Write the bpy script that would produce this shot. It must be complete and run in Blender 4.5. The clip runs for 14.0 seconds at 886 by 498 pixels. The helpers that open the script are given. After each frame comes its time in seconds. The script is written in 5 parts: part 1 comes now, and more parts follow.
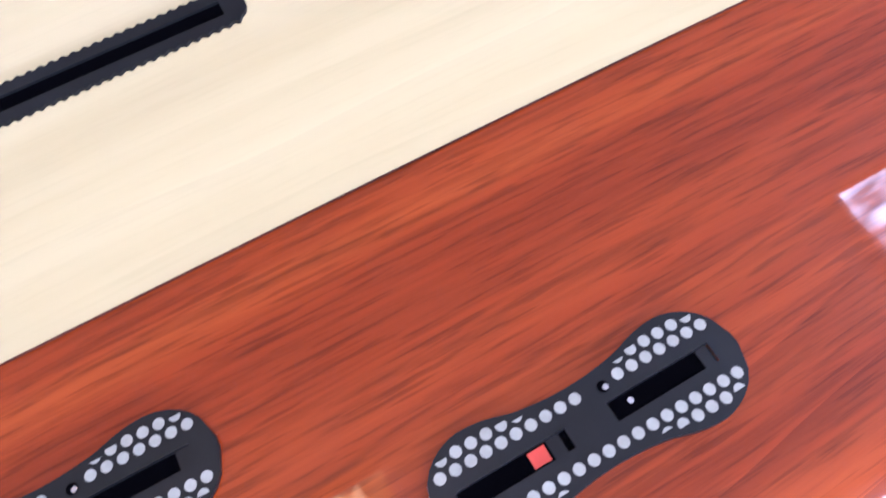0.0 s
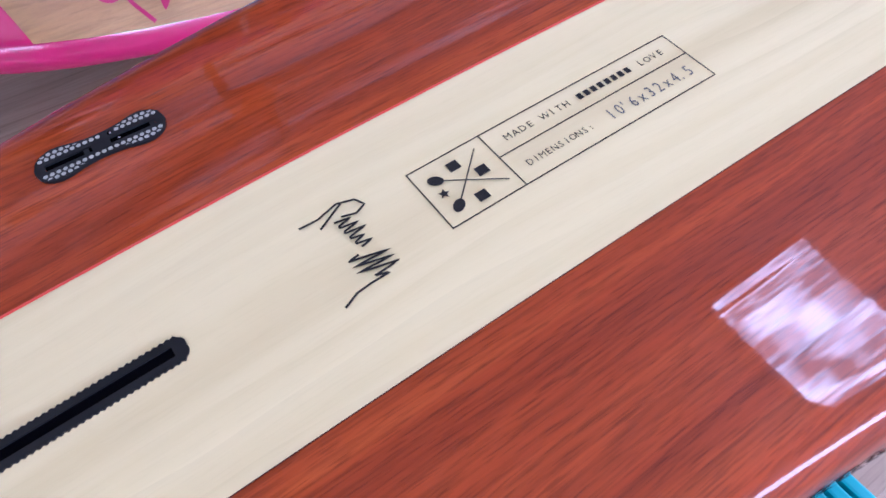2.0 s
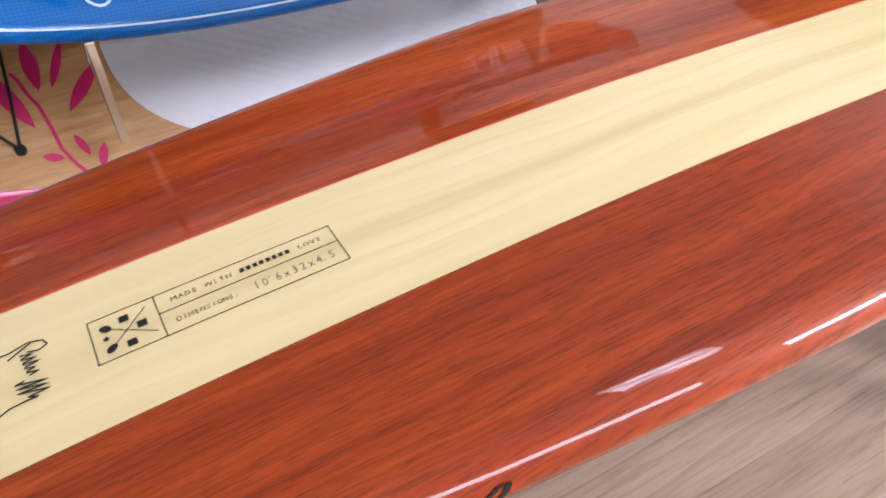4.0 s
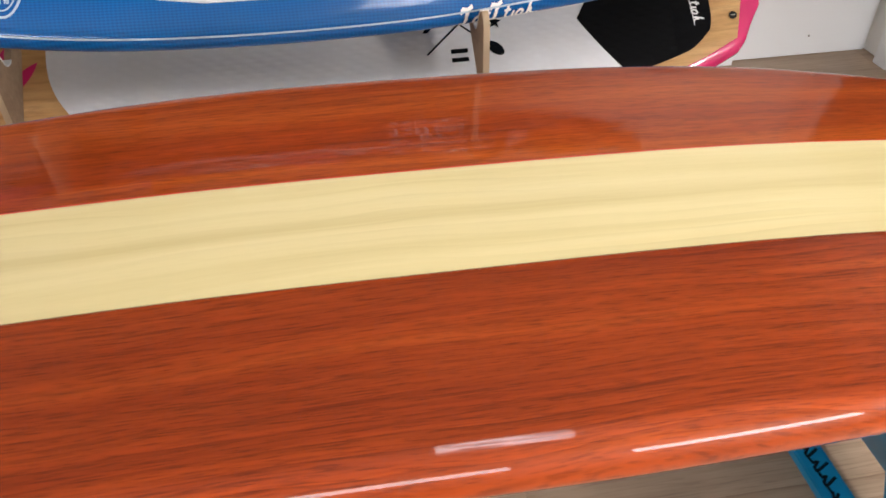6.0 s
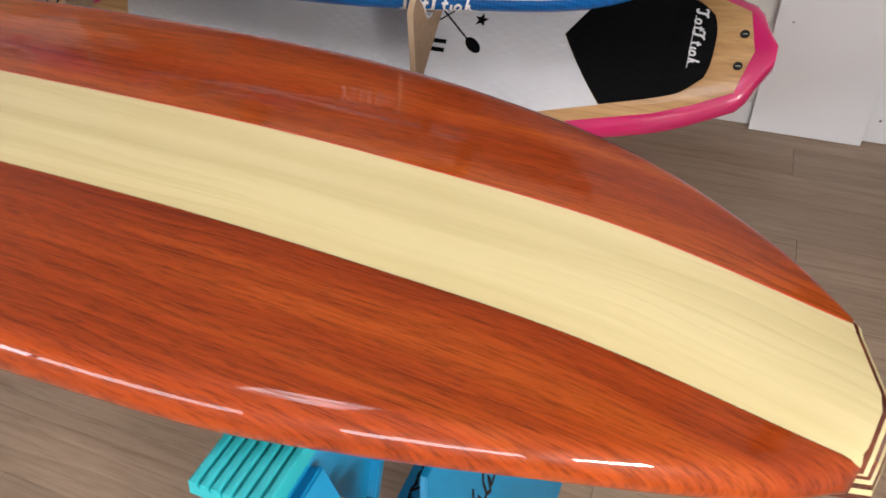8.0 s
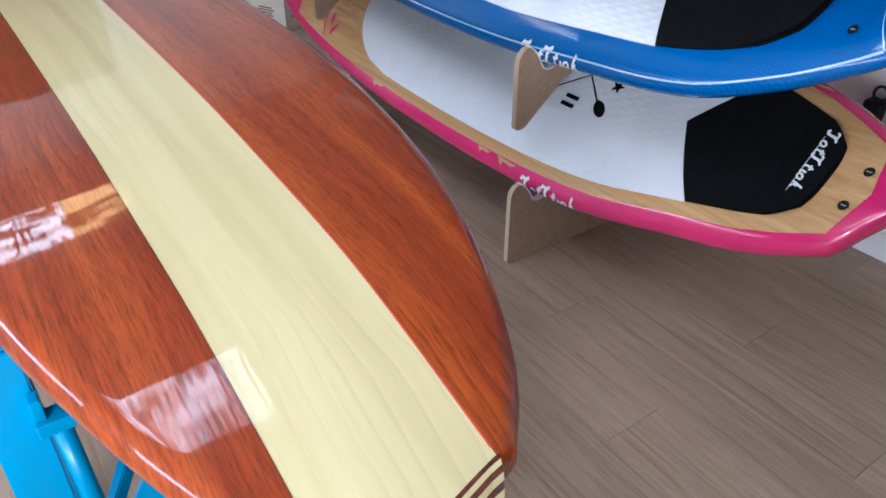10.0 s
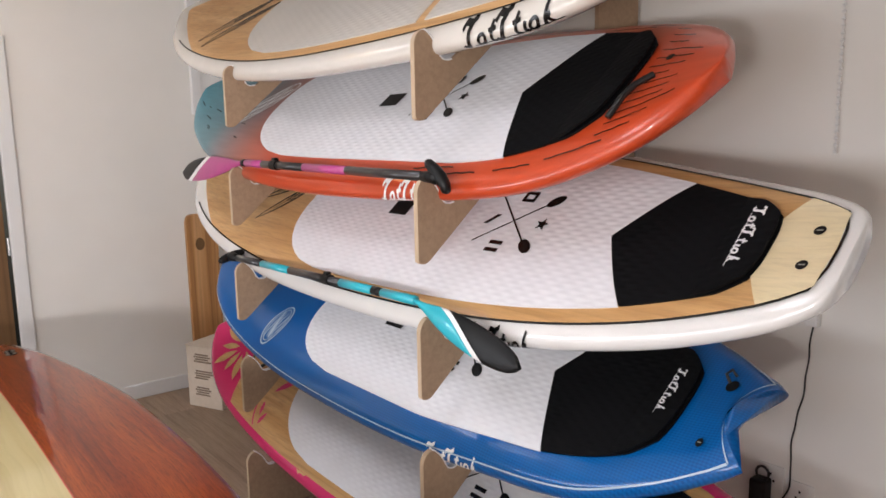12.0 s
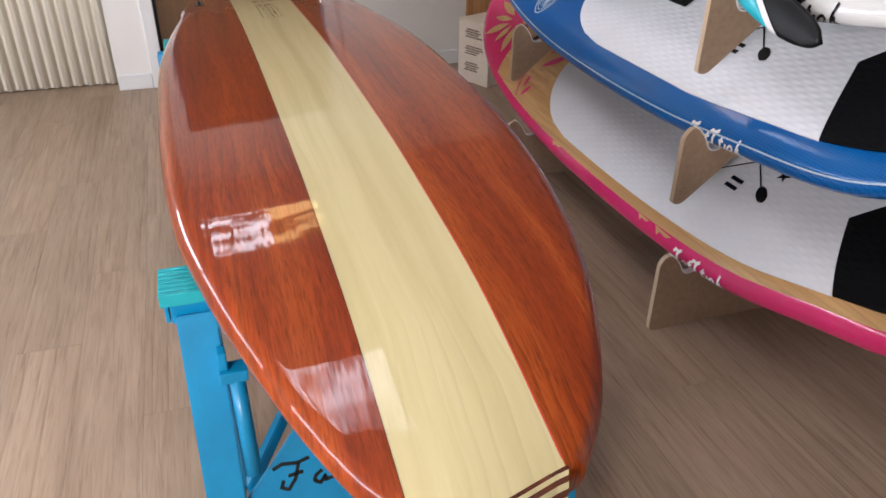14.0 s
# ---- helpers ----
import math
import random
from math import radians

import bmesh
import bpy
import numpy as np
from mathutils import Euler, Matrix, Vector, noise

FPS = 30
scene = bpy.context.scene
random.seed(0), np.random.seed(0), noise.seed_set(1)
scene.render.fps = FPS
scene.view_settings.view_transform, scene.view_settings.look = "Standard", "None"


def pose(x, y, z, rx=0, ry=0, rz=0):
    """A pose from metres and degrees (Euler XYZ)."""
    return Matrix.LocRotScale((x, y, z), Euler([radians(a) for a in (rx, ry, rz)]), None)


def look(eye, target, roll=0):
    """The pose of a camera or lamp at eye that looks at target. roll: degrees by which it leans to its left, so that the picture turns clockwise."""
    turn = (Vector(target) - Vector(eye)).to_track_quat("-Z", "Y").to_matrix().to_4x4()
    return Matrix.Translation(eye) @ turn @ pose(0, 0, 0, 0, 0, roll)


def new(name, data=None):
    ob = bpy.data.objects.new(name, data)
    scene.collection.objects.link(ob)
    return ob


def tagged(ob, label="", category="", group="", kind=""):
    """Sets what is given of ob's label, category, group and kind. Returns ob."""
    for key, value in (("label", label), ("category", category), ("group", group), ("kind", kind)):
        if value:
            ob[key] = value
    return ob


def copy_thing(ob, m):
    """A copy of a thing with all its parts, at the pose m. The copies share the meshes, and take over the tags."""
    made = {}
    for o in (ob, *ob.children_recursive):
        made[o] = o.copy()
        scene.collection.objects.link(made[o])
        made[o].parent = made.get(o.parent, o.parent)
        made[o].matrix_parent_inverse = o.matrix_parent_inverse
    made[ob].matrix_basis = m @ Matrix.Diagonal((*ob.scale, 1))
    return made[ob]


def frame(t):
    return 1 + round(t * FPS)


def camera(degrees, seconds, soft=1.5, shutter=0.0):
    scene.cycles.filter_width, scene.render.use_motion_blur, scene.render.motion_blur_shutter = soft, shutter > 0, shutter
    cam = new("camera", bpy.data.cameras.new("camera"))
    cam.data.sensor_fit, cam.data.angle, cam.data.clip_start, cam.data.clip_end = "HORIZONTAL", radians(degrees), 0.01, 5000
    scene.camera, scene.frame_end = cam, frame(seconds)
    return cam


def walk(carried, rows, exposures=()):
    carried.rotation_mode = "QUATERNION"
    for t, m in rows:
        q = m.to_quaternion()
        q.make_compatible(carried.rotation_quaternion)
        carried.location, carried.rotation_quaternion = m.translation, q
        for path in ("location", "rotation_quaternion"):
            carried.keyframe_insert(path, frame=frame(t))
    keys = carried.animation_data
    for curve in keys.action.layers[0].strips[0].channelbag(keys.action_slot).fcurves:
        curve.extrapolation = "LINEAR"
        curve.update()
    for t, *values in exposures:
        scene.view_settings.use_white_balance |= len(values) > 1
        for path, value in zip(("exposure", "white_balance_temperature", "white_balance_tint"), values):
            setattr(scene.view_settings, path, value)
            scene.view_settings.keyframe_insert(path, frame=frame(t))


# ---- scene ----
cam = camera(61.6, 14.0, 1.6, 0.2)
PATH = [
    (0, (-1.015, -0.283, 1.054), (-0.534, 0.627, -0.661), -0.61),
    (0.5, (-0.974, -0.274, 1.098), (-0.427, 0.68, -0.572), -0.99),
    (1, (-0.934, -0.282, 1.164), (-0.328, 0.702, -0.468), -1.25),
    (1.5, (-0.933, -0.295, 1.205), (-0.238, 0.742, -0.357), -1.25),
    (2, (-0.975, -0.338, 1.287), (-0.264, 0.685, -0.277), -0.6),
    (2.5, (-0.983, -0.425, 1.322), (-0.216, 0.68, -0.158), -0.93),
    (3, (-0.877, -0.585, 1.401), (-0.132, 0.599, -0.029), -1.88),
    (3.5, (-0.805, -0.694, 1.442), (-0.053, 0.562, 0.079), -1.85),
    (4, (-0.677, -0.671, 1.444), (0.049, 0.649, 0.129), -1.9),
    (4.2, (-0.606, -0.659, 1.455), (0.097, 0.687, 0.153), -1.86),
    (6.3, (0.453, -0.902, 1.485), (0.588, 0.663, 0.247), -1.2),
    (6.5, (0.592, -0.939, 1.461), (0.665, 0.649, 0.248), -1.24),
    (7, (0.86, -0.894, 1.429), (0.736, 0.689, 0.212), -1.42),
    (7.5, (1.158, -0.802, 1.424), (0.791, 0.741, 0.206), -1.81),
    (8, (1.498, -0.756, 1.429), (0.88, 0.691, 0.194), -1.78),
    (8.2, (1.585, -0.718, 1.417), (0.873, 0.671, 0.167), -1.75),
    (10.3, (2.198, -0.25, 1.426), (0.807, 0.662, 0.316), -0.36),
    (10.5, (2.205, -0.245, 1.470), (0.793, 0.721, 0.434), -0.5),
    (11, (2.263, -0.221, 1.548), (0.774, 0.857, 0.760), -0.41),
    (11.5, (2.296, -0.219, 1.626), (0.776, 0.970, 1.098), -0.89),
    (12, (2.316, -0.219, 1.66), (0.782, 1.026, 1.346), -0.98),
    (12.5, (2.303, -0.229, 1.610), (0.741, 0.909, 1.097), 0.23),
    (13, (2.314, -0.266, 1.487), (0.693, 0.625, 0.727), 1.85),
    (13.5, (2.345, -0.292, 1.506), (0.705, 0.378, 0.578), 1.33),
    (14, (2.366, -0.293, 1.501), (0.734, 0.268, 0.489), 0.98),
]
EXPOSURES = [(0.0, -0.08, 4850, 31), (0.5, -0.29, 4640, 31), (2.0, -0.47, 4640, 32), (3.0, -0.44, 4760, 30), (3.5, -0.45, 5200, 25), (4.2, -0.49, 5850, 18), (6.3, -0.90, 6450, 12), (7.0, -1.08, 6400, 13), (8.2, -1.12, 6350, 14), (9.0, -1.10, 6300, 14), (10.3, -1.00, 4950, 9), (11.0, -1.18, 5500, 15), (12.0, -1.28, 6350, 16), (13.0, -1.15, 6350, 16), (14.0, -1.32, 6080, 16)]
walk(cam, [(t, look(eye, target, roll)) for t, eye, target, roll in PATH], EXPOSURES)

# ---- world and light ----
world = bpy.data.worlds.new("world")
scene.world = world
world.use_nodes = True
wn = world.node_tree
sky = wn.nodes.new("ShaderNodeTexSky")
sky.sky_type, sky.sun_disc = "NISHITA", False
sky.sun_elevation, sky.sun_rotation = radians(40), radians(170)
wn.links.new(sky.outputs[0], wn.nodes["Background"].inputs[0])
wn.nodes["Background"].inputs[1].default_value = 0.12

PANEL_GLOW = 7.0
WINDOW_WATTS = 80.0


def area_lamp(name, m, sx, sy, watts, color):
    data = bpy.data.lights.new(name, "AREA")
    data.shape, data.size, data.size_y, data.energy, data.color = "RECTANGLE", sx, sy, watts, color
    ob = new(name, data)
    ob.matrix_world = m
    return ob


# daylight that comes in by the shop window in the wall behind the camera
for wx, ww in ((-1.32, 1.26), (0.06, 1.38), (1.91, 1.28)):
    area_lamp("window_daylight", look((wx, -2.43, 1.25), (wx, 0, 1.25)), ww, 0.36, 0.36 * WINDOW_WATTS * ww * (1.5 if abs(wx) > 1 else 1.0), (0.93, 0.97, 1.0))

# warm fill lamp, added at the end wall to brighten the floor and wall there
area_lamp("window_daylight", look((2.65, -1.45, 1.40), (0, -1.45, 1.40)), 0.8, 0.16, 1.7 * WINDOW_WATTS, (1.0, 0.95, 0.88))

# ---- materials ----


def mat(name, color=(0.8, 0.8, 0.8), rough=0.5, metal=0.0, coat=0.0, spec=0.5):
    m = bpy.data.materials.new(name)
    m.use_nodes = True
    b = m.node_tree.nodes["Principled BSDF"]
    b.inputs["Base Color"].default_value = (*color, 1)
    b.inputs["Roughness"].default_value = rough
    b.inputs["Metallic"].default_value = metal
    b.inputs["Coat Weight"].default_value = coat
    b.inputs["Coat Roughness"].default_value, b.inputs["Coat IOR"].default_value = 0.03, 1.45
    b.inputs["Specular IOR Level"].default_value = spec
    return m


def tree(m):
    n = m.node_tree.nodes
    return n, m.node_tree.links, n["Principled BSDF"]


def coords(m, scale=(1, 1, 1), kind="Object", shift=False):
    """Texture coordinates, stretched; shift: moved at random from object to object."""
    n, l, _ = tree(m)
    tc, mp = n.new("ShaderNodeTexCoord"), n.new("ShaderNodeMapping")
    mp.inputs["Scale"].default_value = scale
    l.new(tc.outputs[kind], mp.inputs["Vector"])
    if shift:
        oi, mul = n.new("ShaderNodeObjectInfo"), n.new("ShaderNodeVectorMath")
        mul.operation = "MULTIPLY"
        mul.inputs[1].default_value = (37.0, 23.0, 11.0)
        l.new(oi.outputs["Random"], mul.inputs[0])
        l.new(mul.outputs[0], mp.inputs["Location"])
    return mp.outputs["Vector"]


def noise_tex(m, vec, scale, detail=6.0, rough=0.6, distort=0.0):
    n, l, _ = tree(m)
    t = n.new("ShaderNodeTexNoise")
    t.inputs["Scale"].default_value, t.inputs["Detail"].default_value = scale, detail
    t.inputs["Roughness"].default_value, t.inputs["Distortion"].default_value = rough, distort
    l.new(vec, t.inputs["Vector"])
    return t.outputs["Fac"]


def ramp(m, fac, stops):
    n, l, _ = tree(m)
    r = n.new("ShaderNodeValToRGB")
    e = r.color_ramp.elements
    e[0].position, e[0].color = stops[0][0], (*stops[0][1], 1)
    e[1].position, e[1].color = stops[-1][0], (*stops[-1][1], 1)
    for p, c in stops[1:-1]:
        x = e.new(p)
        x.color = (*c, 1)
    l.new(fac, r.inputs["Fac"])
    return r.outputs["Color"]


def mixed(m, fac, a, b, mode="MIX"):
    n, l, _ = tree(m)
    x = n.new("ShaderNodeMix")
    x.data_type, x.blend_type = "RGBA", mode
    for sock, v in ((x.inputs[0], fac), (x.inputs[6], a), (x.inputs[7], b)):
        if isinstance(v, (int, float)):
            sock.default_value = v
        elif isinstance(v, tuple):
            sock.default_value = (*v, 1)
        else:
            l.new(v, sock)
    return x.outputs[2]


def paint(m, color):
    n, l, b = tree(m)
    l.new(color, b.inputs["Base Color"])


def relief(m, fac, strength, dist=0.001):
    n, l, b = tree(m)
    bp = n.new("ShaderNodeBump")
    bp.inputs["Strength"].default_value, bp.inputs["Distance"].default_value = strength, dist
    l.new(fac, bp.inputs["Height"])
    l.new(bp.outputs[0], b.inputs["Normal"])


def rough_from(m, fac, lo, hi):
    n, l, b = tree(m)
    r = n.new("ShaderNodeMapRange")
    r.inputs["To Min"].default_value, r.inputs["To Max"].default_value = lo, hi
    l.new(fac, r.inputs["Value"])
    l.new(r.outputs[0], b.inputs["Roughness"])


def wood(name, dark, mid, light, rough=0.3, coat=0.0, grain=1.0, pores=0.35, shift=False, streak=0.75, upright=False):
    """Timber with its grain along local x, or z if upright."""
    def along(a, b):
        return (b, b, a) if upright else (a, b, b)
    m = mat(name, mid, rough, coat=coat, spec=0.06 if coat > 0.9 else 0.4)
    big = noise_tex(m, coords(m, along(0.32, 11), shift=shift), 1.5 * grain, 4, 0.5, 0.3)
    fine = noise_tex(m, coords(m, along(0.6, 46), shift=shift), 1.6 * grain, 5, 0.55, 0.55)
    base = ramp(m, big, [(0.3, dark), (0.5, mid), (0.68, light)])
    strk = ramp(m, fine, [(0.34, (0.42, 0.36, 0.34)), (0.5, (0.95, 0.95, 0.95)), (0.68, (1.2, 1.17, 1.12))])
    col = mixed(m, streak, base, strk, "MULTIPLY")
    pore = noise_tex(m, coords(m, along(16, 620), shift=shift), 1.5, 2, 0.5)
    pr = ramp(m, pore, [(0.36, (0.25, 0.2, 0.2)), (0.48, (1, 1, 1))])
    paint(m, mixed(m, pores, col, pr, "MULTIPLY"))
    return m


def warped(m, scale, bend_by, shift=(0, 0, 0)):
    """Object coordinates, pushed a little across the board so that the grain wanders, then stretched."""
    n, l, _ = tree(m)
    tc, slow = n.new("ShaderNodeTexCoord"), n.new("ShaderNodeTexNoise")
    mp = n.new("ShaderNodeMapping")
    mp.inputs["Scale"].default_value = (1.3, 3.2, 3.2)
    slow.inputs["Scale"].default_value, slow.inputs["Detail"].default_value = 1.0, 2.0
    l.new(tc.outputs["Object"], mp.inputs["Vector"])
    l.new(mp.outputs[0], slow.inputs["Vector"])
    mid, far, add, out = (n.new("ShaderNodeVectorMath") for _ in range(4))
    mid.operation, far.operation, add.operation, out.operation = "SUBTRACT", "MULTIPLY", "ADD", "MULTIPLY_ADD"
    mid.inputs[1].default_value = (0.5, 0.5, 0.5)
    far.inputs[1].default_value = (0, bend_by, 0)
    out.inputs[1].default_value, out.inputs[2].default_value = scale, shift
    l.new(slow.outputs["Color"], mid.inputs[0])
    l.new(mid.outputs[0], far.inputs[0])
    l.new(tc.outputs["Object"], add.inputs[0])
    l.new(far.outputs[0], add.inputs[1])
    l.new(add.outputs[0], out.inputs[0])
    return out.outputs[0]


def lacquered(name, bands, streaks, pores, arches, wander, gloss_waves):
    """Veneer under thick clear lacquer, grain along x. Each layer: how strong it is and its colour stops."""
    m = mat(name, bands[1][1], 0.35, coat=1.0, spec=0.06)
    col = ramp(m, noise_tex(m, warped(m, (0.5, 13, 3), wander, (0, 2.6, 0)), 1.0, 4, 0.55, 0.4), bands)
    if arches:
        n, l, _ = tree(m)
        w = n.new("ShaderNodeTexWave")
        w.wave_type, w.bands_direction, w.wave_profile = "BANDS", "Y", "SAW"
        w.inputs["Scale"].default_value, w.inputs["Distortion"].default_value = 5.2, 9.0
        w.inputs["Detail"].default_value, w.inputs["Detail Scale"].default_value = 3.0, 0.6
        l.new(warped(m, (0.42, 2.4, 0.8), 2 * wander, (3.1, 0.7, 0)), w.inputs["Vector"])
        where = ramp(m, noise_tex(m, coords(m, (1.1, 3.0, 1)), 1.0, 2), [(0.45, (0, 0, 0)), (0.62, (1, 1, 1))])
        dark = mixed(m, arches, (1, 1, 1), ramp(m, w.outputs["Fac"], [(0.0, (1.12, 1.1, 1.08)), (0.7, (0.9, 0.88, 0.86)), (1.0, (0.45, 0.38, 0.36))]))
        col = mixed(m, where, col, mixed(m, 1.0, col, dark, "MULTIPLY"))
    for amount, scale, stops in streaks:
        col = mixed(m, amount, col, ramp(m, noise_tex(m, warped(m, scale, wander), 1.0, 4, 0.6, 0.35), stops), "MULTIPLY")
    f = noise_tex(m, warped(m, (30, 520, 60), wander), 1.0, 2, 0.5)
    col = mixed(m, pores, col, ramp(m, f, [(0.34, (0.22, 0.16, 0.15)), (0.46, (1, 1, 1)), (0.7, (1.1, 1.08, 1.05))]), "MULTIPLY")
    paint(m, col)
    n, l, b = tree(m)
    bp = n.new("ShaderNodeBump")
    bp.inputs["Strength"].default_value, bp.inputs["Distance"].default_value = gloss_waves, 0.004
    l.new(noise_tex(m, coords(m, (1.2, 15, 1.8)), 2.2, 2, 0.45), bp.inputs["Height"])
    l.new(bp.outputs[0], b.inputs["Coat Normal"])
    b.inputs["Coat IOR"].default_value, b.inputs["Coat Roughness"].default_value = 1.39, 0.03
    return m


M_RED = lacquered("mahogany_gloss", [(0.32, (0.188, 0.0225, 0.0026)), (0.5, (0.262, 0.0375, 0.0040)), (0.68, (0.372, 0.070, 0.0075))],
                  [(0.22, (1.6, 46, 8), [(0.32, (0.45, 0.38, 0.36)), (0.5, (0.97, 0.96, 0.95)), (0.68, (1.22, 1.2, 1.15))]),
                   (0.44, (14, 260, 30), [(0.34, (0.42, 0.36, 0.34)), (0.5, (0.98, 0.97, 0.96)), (0.68, (1.22, 1.2, 1.16))])], 0.38, 0.55, 0.05, 0.16)
M_CREAM = lacquered("paulownia_gloss", [(0.30, (0.565, 0.470, 0.238)), (0.5, (0.640, 0.545, 0.285)), (0.70, (0.690, 0.600, 0.330))],
                    [(0.16, (0.6, 40, 6), [(0.35, (0.80, 0.76, 0.70)), (0.5, (1, 1, 1)), (0.66, (1.05, 1.05, 1.06))])], 0.03, 0.16, 0.06, 0.16)
M_DARKVENEER = wood("dark_veneer", (0.07, 0.02, 0.012), (0.12, 0.03, 0.016), (0.16, 0.045, 0.02), 0.25, 1.0)
M_BAMBOO = wood("bamboo_deck", (0.50, 0.27, 0.095), (0.56, 0.32, 0.125), (0.63, 0.38, 0.165), 0.38, 0.3, 1.4, 0.08, shift=True, streak=0.3)
M_PALEBAMBOO = wood("pale_bamboo", (0.74, 0.62, 0.38), (0.77, 0.65, 0.41), (0.80, 0.69, 0.45), 0.3, 0.7, 1.4, 0.04, shift=True, streak=0.15)
M_PINE = wood("pine_slab", (0.36, 0.17, 0.06), (0.46, 0.23, 0.085), (0.55, 0.31, 0.14), 0.5, 0.0, 0.9, 0.15, streak=0.5, upright=True)


def laminate():
    """Oak print: arched figure in some planks, dark fine lines and pores along the plank."""
    m = mat("oak_laminate", (0.34, 0.25, 0.18), 0.42, spec=0.4)
    n, l, b = tree(m)
    w = n.new("ShaderNodeTexWave")
    w.wave_type, w.bands_direction, w.wave_profile = "BANDS", "Y", "SAW"
    w.inputs["Scale"].default_value, w.inputs["Distortion"].default_value = 1.5, 11.0
    w.inputs["Detail"].default_value, w.inputs["Detail Scale"].default_value = 3.0, 0.7
    l.new(coords(m, (0.40, 4.2, 1), shift=True), w.inputs["Vector"])
    fine = noise_tex(m, coords(m, (4.5, 105, 105), shift=True), 1.5, 5, 0.62, 0.7)
    lines = noise_tex(m, coords(m, (1.5, 26, 26), shift=True), 1.3, 4, 0.6, 0.9)
    soft = noise_tex(m, coords(m, (0.8, 5, 5), shift=True), 1.2, 3)
    c = ramp(m, soft, [(0.3, (0.305, 0.218, 0.150)), (0.7, (0.395, 0.292, 0.208))])
    oi = n.new("ShaderNodeObjectInfo")
    c = mixed(m, 1.0, c, ramp(m, oi.outputs["Random"], [(0.0, (0.93, 0.93, 0.93)), (1.0, (1.07, 1.06, 1.05))]), "MULTIPLY")
    where = ramp(m, noise_tex(m, coords(m, (0.7, 4, 1), shift=True), 1.0, 2), [(0.42, (0, 0, 0)), (0.58, (1, 1, 1))])
    arch = mixed(m, 1.0, c, ramp(m, w.outputs["Fac"], [(0.0, (1.05, 1.05, 1.05)), (0.8, (0.96, 0.95, 0.94)), (1.0, (0.76, 0.72, 0.69))]), "MULTIPLY")
    c = mixed(m, where, c, arch)
    c = mixed(m, 0.42, c, ramp(m, lines, [(0.34, (0.62, 0.58, 0.54)), (0.5, (1, 1, 1)), (0.66, (1.10, 1.10, 1.10))]), "MULTIPLY")
    paint(m, mixed(m, 0.42, c, ramp(m, fine, [(0.34, (0.50, 0.45, 0.41)), (0.5, (1, 1, 1)), (0.66, (1.15, 1.15, 1.15))]), "MULTIPLY"))
    relief(m, fine, 0.08, 0.0005)
    return m


M_FLOOR = laminate()

M_MDF = mat("mdf", (0.36, 0.245, 0.155), 0.75)
paint(M_MDF, ramp(M_MDF, noise_tex(M_MDF, coords(M_MDF), 60, 5), [(0.3, (0.31, 0.205, 0.13)), (0.7, (0.40, 0.275, 0.175))]))
M_MDFEDGE = mat("mdf_edge", (0.50, 0.38, 0.26), 0.8)
M_DOOR = wood("brown_door_veneer", (0.12, 0.062, 0.025), (0.145, 0.077, 0.031), (0.17, 0.092, 0.038), 0.45, 0.0, 0.5, 0.12, streak=0.3, upright=True)
M_CARTON = mat("carton", (0.70, 0.60, 0.48), 0.85)
paint(M_CARTON, ramp(M_CARTON, noise_tex(M_CARTON, coords(M_CARTON), 30, 5), [(0.3, (0.66, 0.56, 0.45)), (0.7, (0.73, 0.63, 0.52))]))


def painted_wall(name, color, rough=0.7):
    m = mat(name, color, rough)
    f = noise_tex(m, coords(m), 1.3, 3)
    lo = tuple(c * 0.95 for c in color)
    paint(m, ramp(m, f, [(0.35, lo), (0.65, color)]))
    relief(m, noise_tex(m, coords(m), 220, 4), 0.12, 0.001)
    return m


M_WALL = painted_wall("white_wall_paint", (0.84, 0.82, 0.775))
# ceiling stays out of view; greyed to dim its reflection in the lacquer
M_CEIL = painted_wall("dimmed_ceiling_paint", (0.56, 0.55, 0.53))
M_TRIM = mat("white_trim_gloss", (0.78, 0.78, 0.77), 0.35)
relief(M_TRIM, noise_tex(M_TRIM, coords(M_TRIM), 40, 3), 0.05)
M_PANELWHITE = mat("white_board_panel", (0.92, 0.93, 0.94), 0.4)
relief(M_PANELWHITE, noise_tex(M_PANELWHITE, coords(M_PANELWHITE), 12, 3), 0.05)
M_SLAT = mat("cream_slat", (0.70, 0.64, 0.50), 0.45)
paint(M_SLAT, ramp(M_SLAT, noise_tex(M_SLAT, coords(M_SLAT, (1, 1, 0.1)), 14, 4), [(0.3, (0.76, 0.70, 0.57)), (0.7, (0.83, 0.78, 0.66))]))


def worn(name, color, rough, coat=0.0, var=0.1, scale=9.0):
    m = mat(name, color, rough, coat=coat)
    f = noise_tex(m, coords(m), scale, 6)
    paint(m, ramp(m, f, [(0.3, tuple(c * (1 - var) for c in color)), (0.7, tuple(min(1, c * (1 + var)) for c in color))]))
    rough_from(m, f, max(0.02, rough - 0.06), rough + 0.06)
    return m


M_TEAL = worn("teal_paint", (0.003, 0.215, 0.42), 0.38, 0.2, 0.14)
M_TEALTOP = worn("teal_grip_cap", (0.012, 0.34, 0.38), 0.5, 0.0, 0.12)
M_BLACKPL = worn("black_plastic", (0.005, 0.0055, 0.006), 0.42, 0.0, 0.2, 60)
tree(M_BLACKPL)[2].inputs["Specular IOR Level"].default_value = 0.28
# flat black for the shade inside slots and holes, which have no depth
M_HOLESHADE = mat("hole_shade_black", (0.002, 0.002, 0.003), 1.0, spec=0.0)
M_SILVER = worn("silver_dots", (0.36, 0.365, 0.31), 0.45, 0.1, 0.12, 200)
M_INK = mat("black_ink", (0.006, 0.006, 0.006), 0.25)
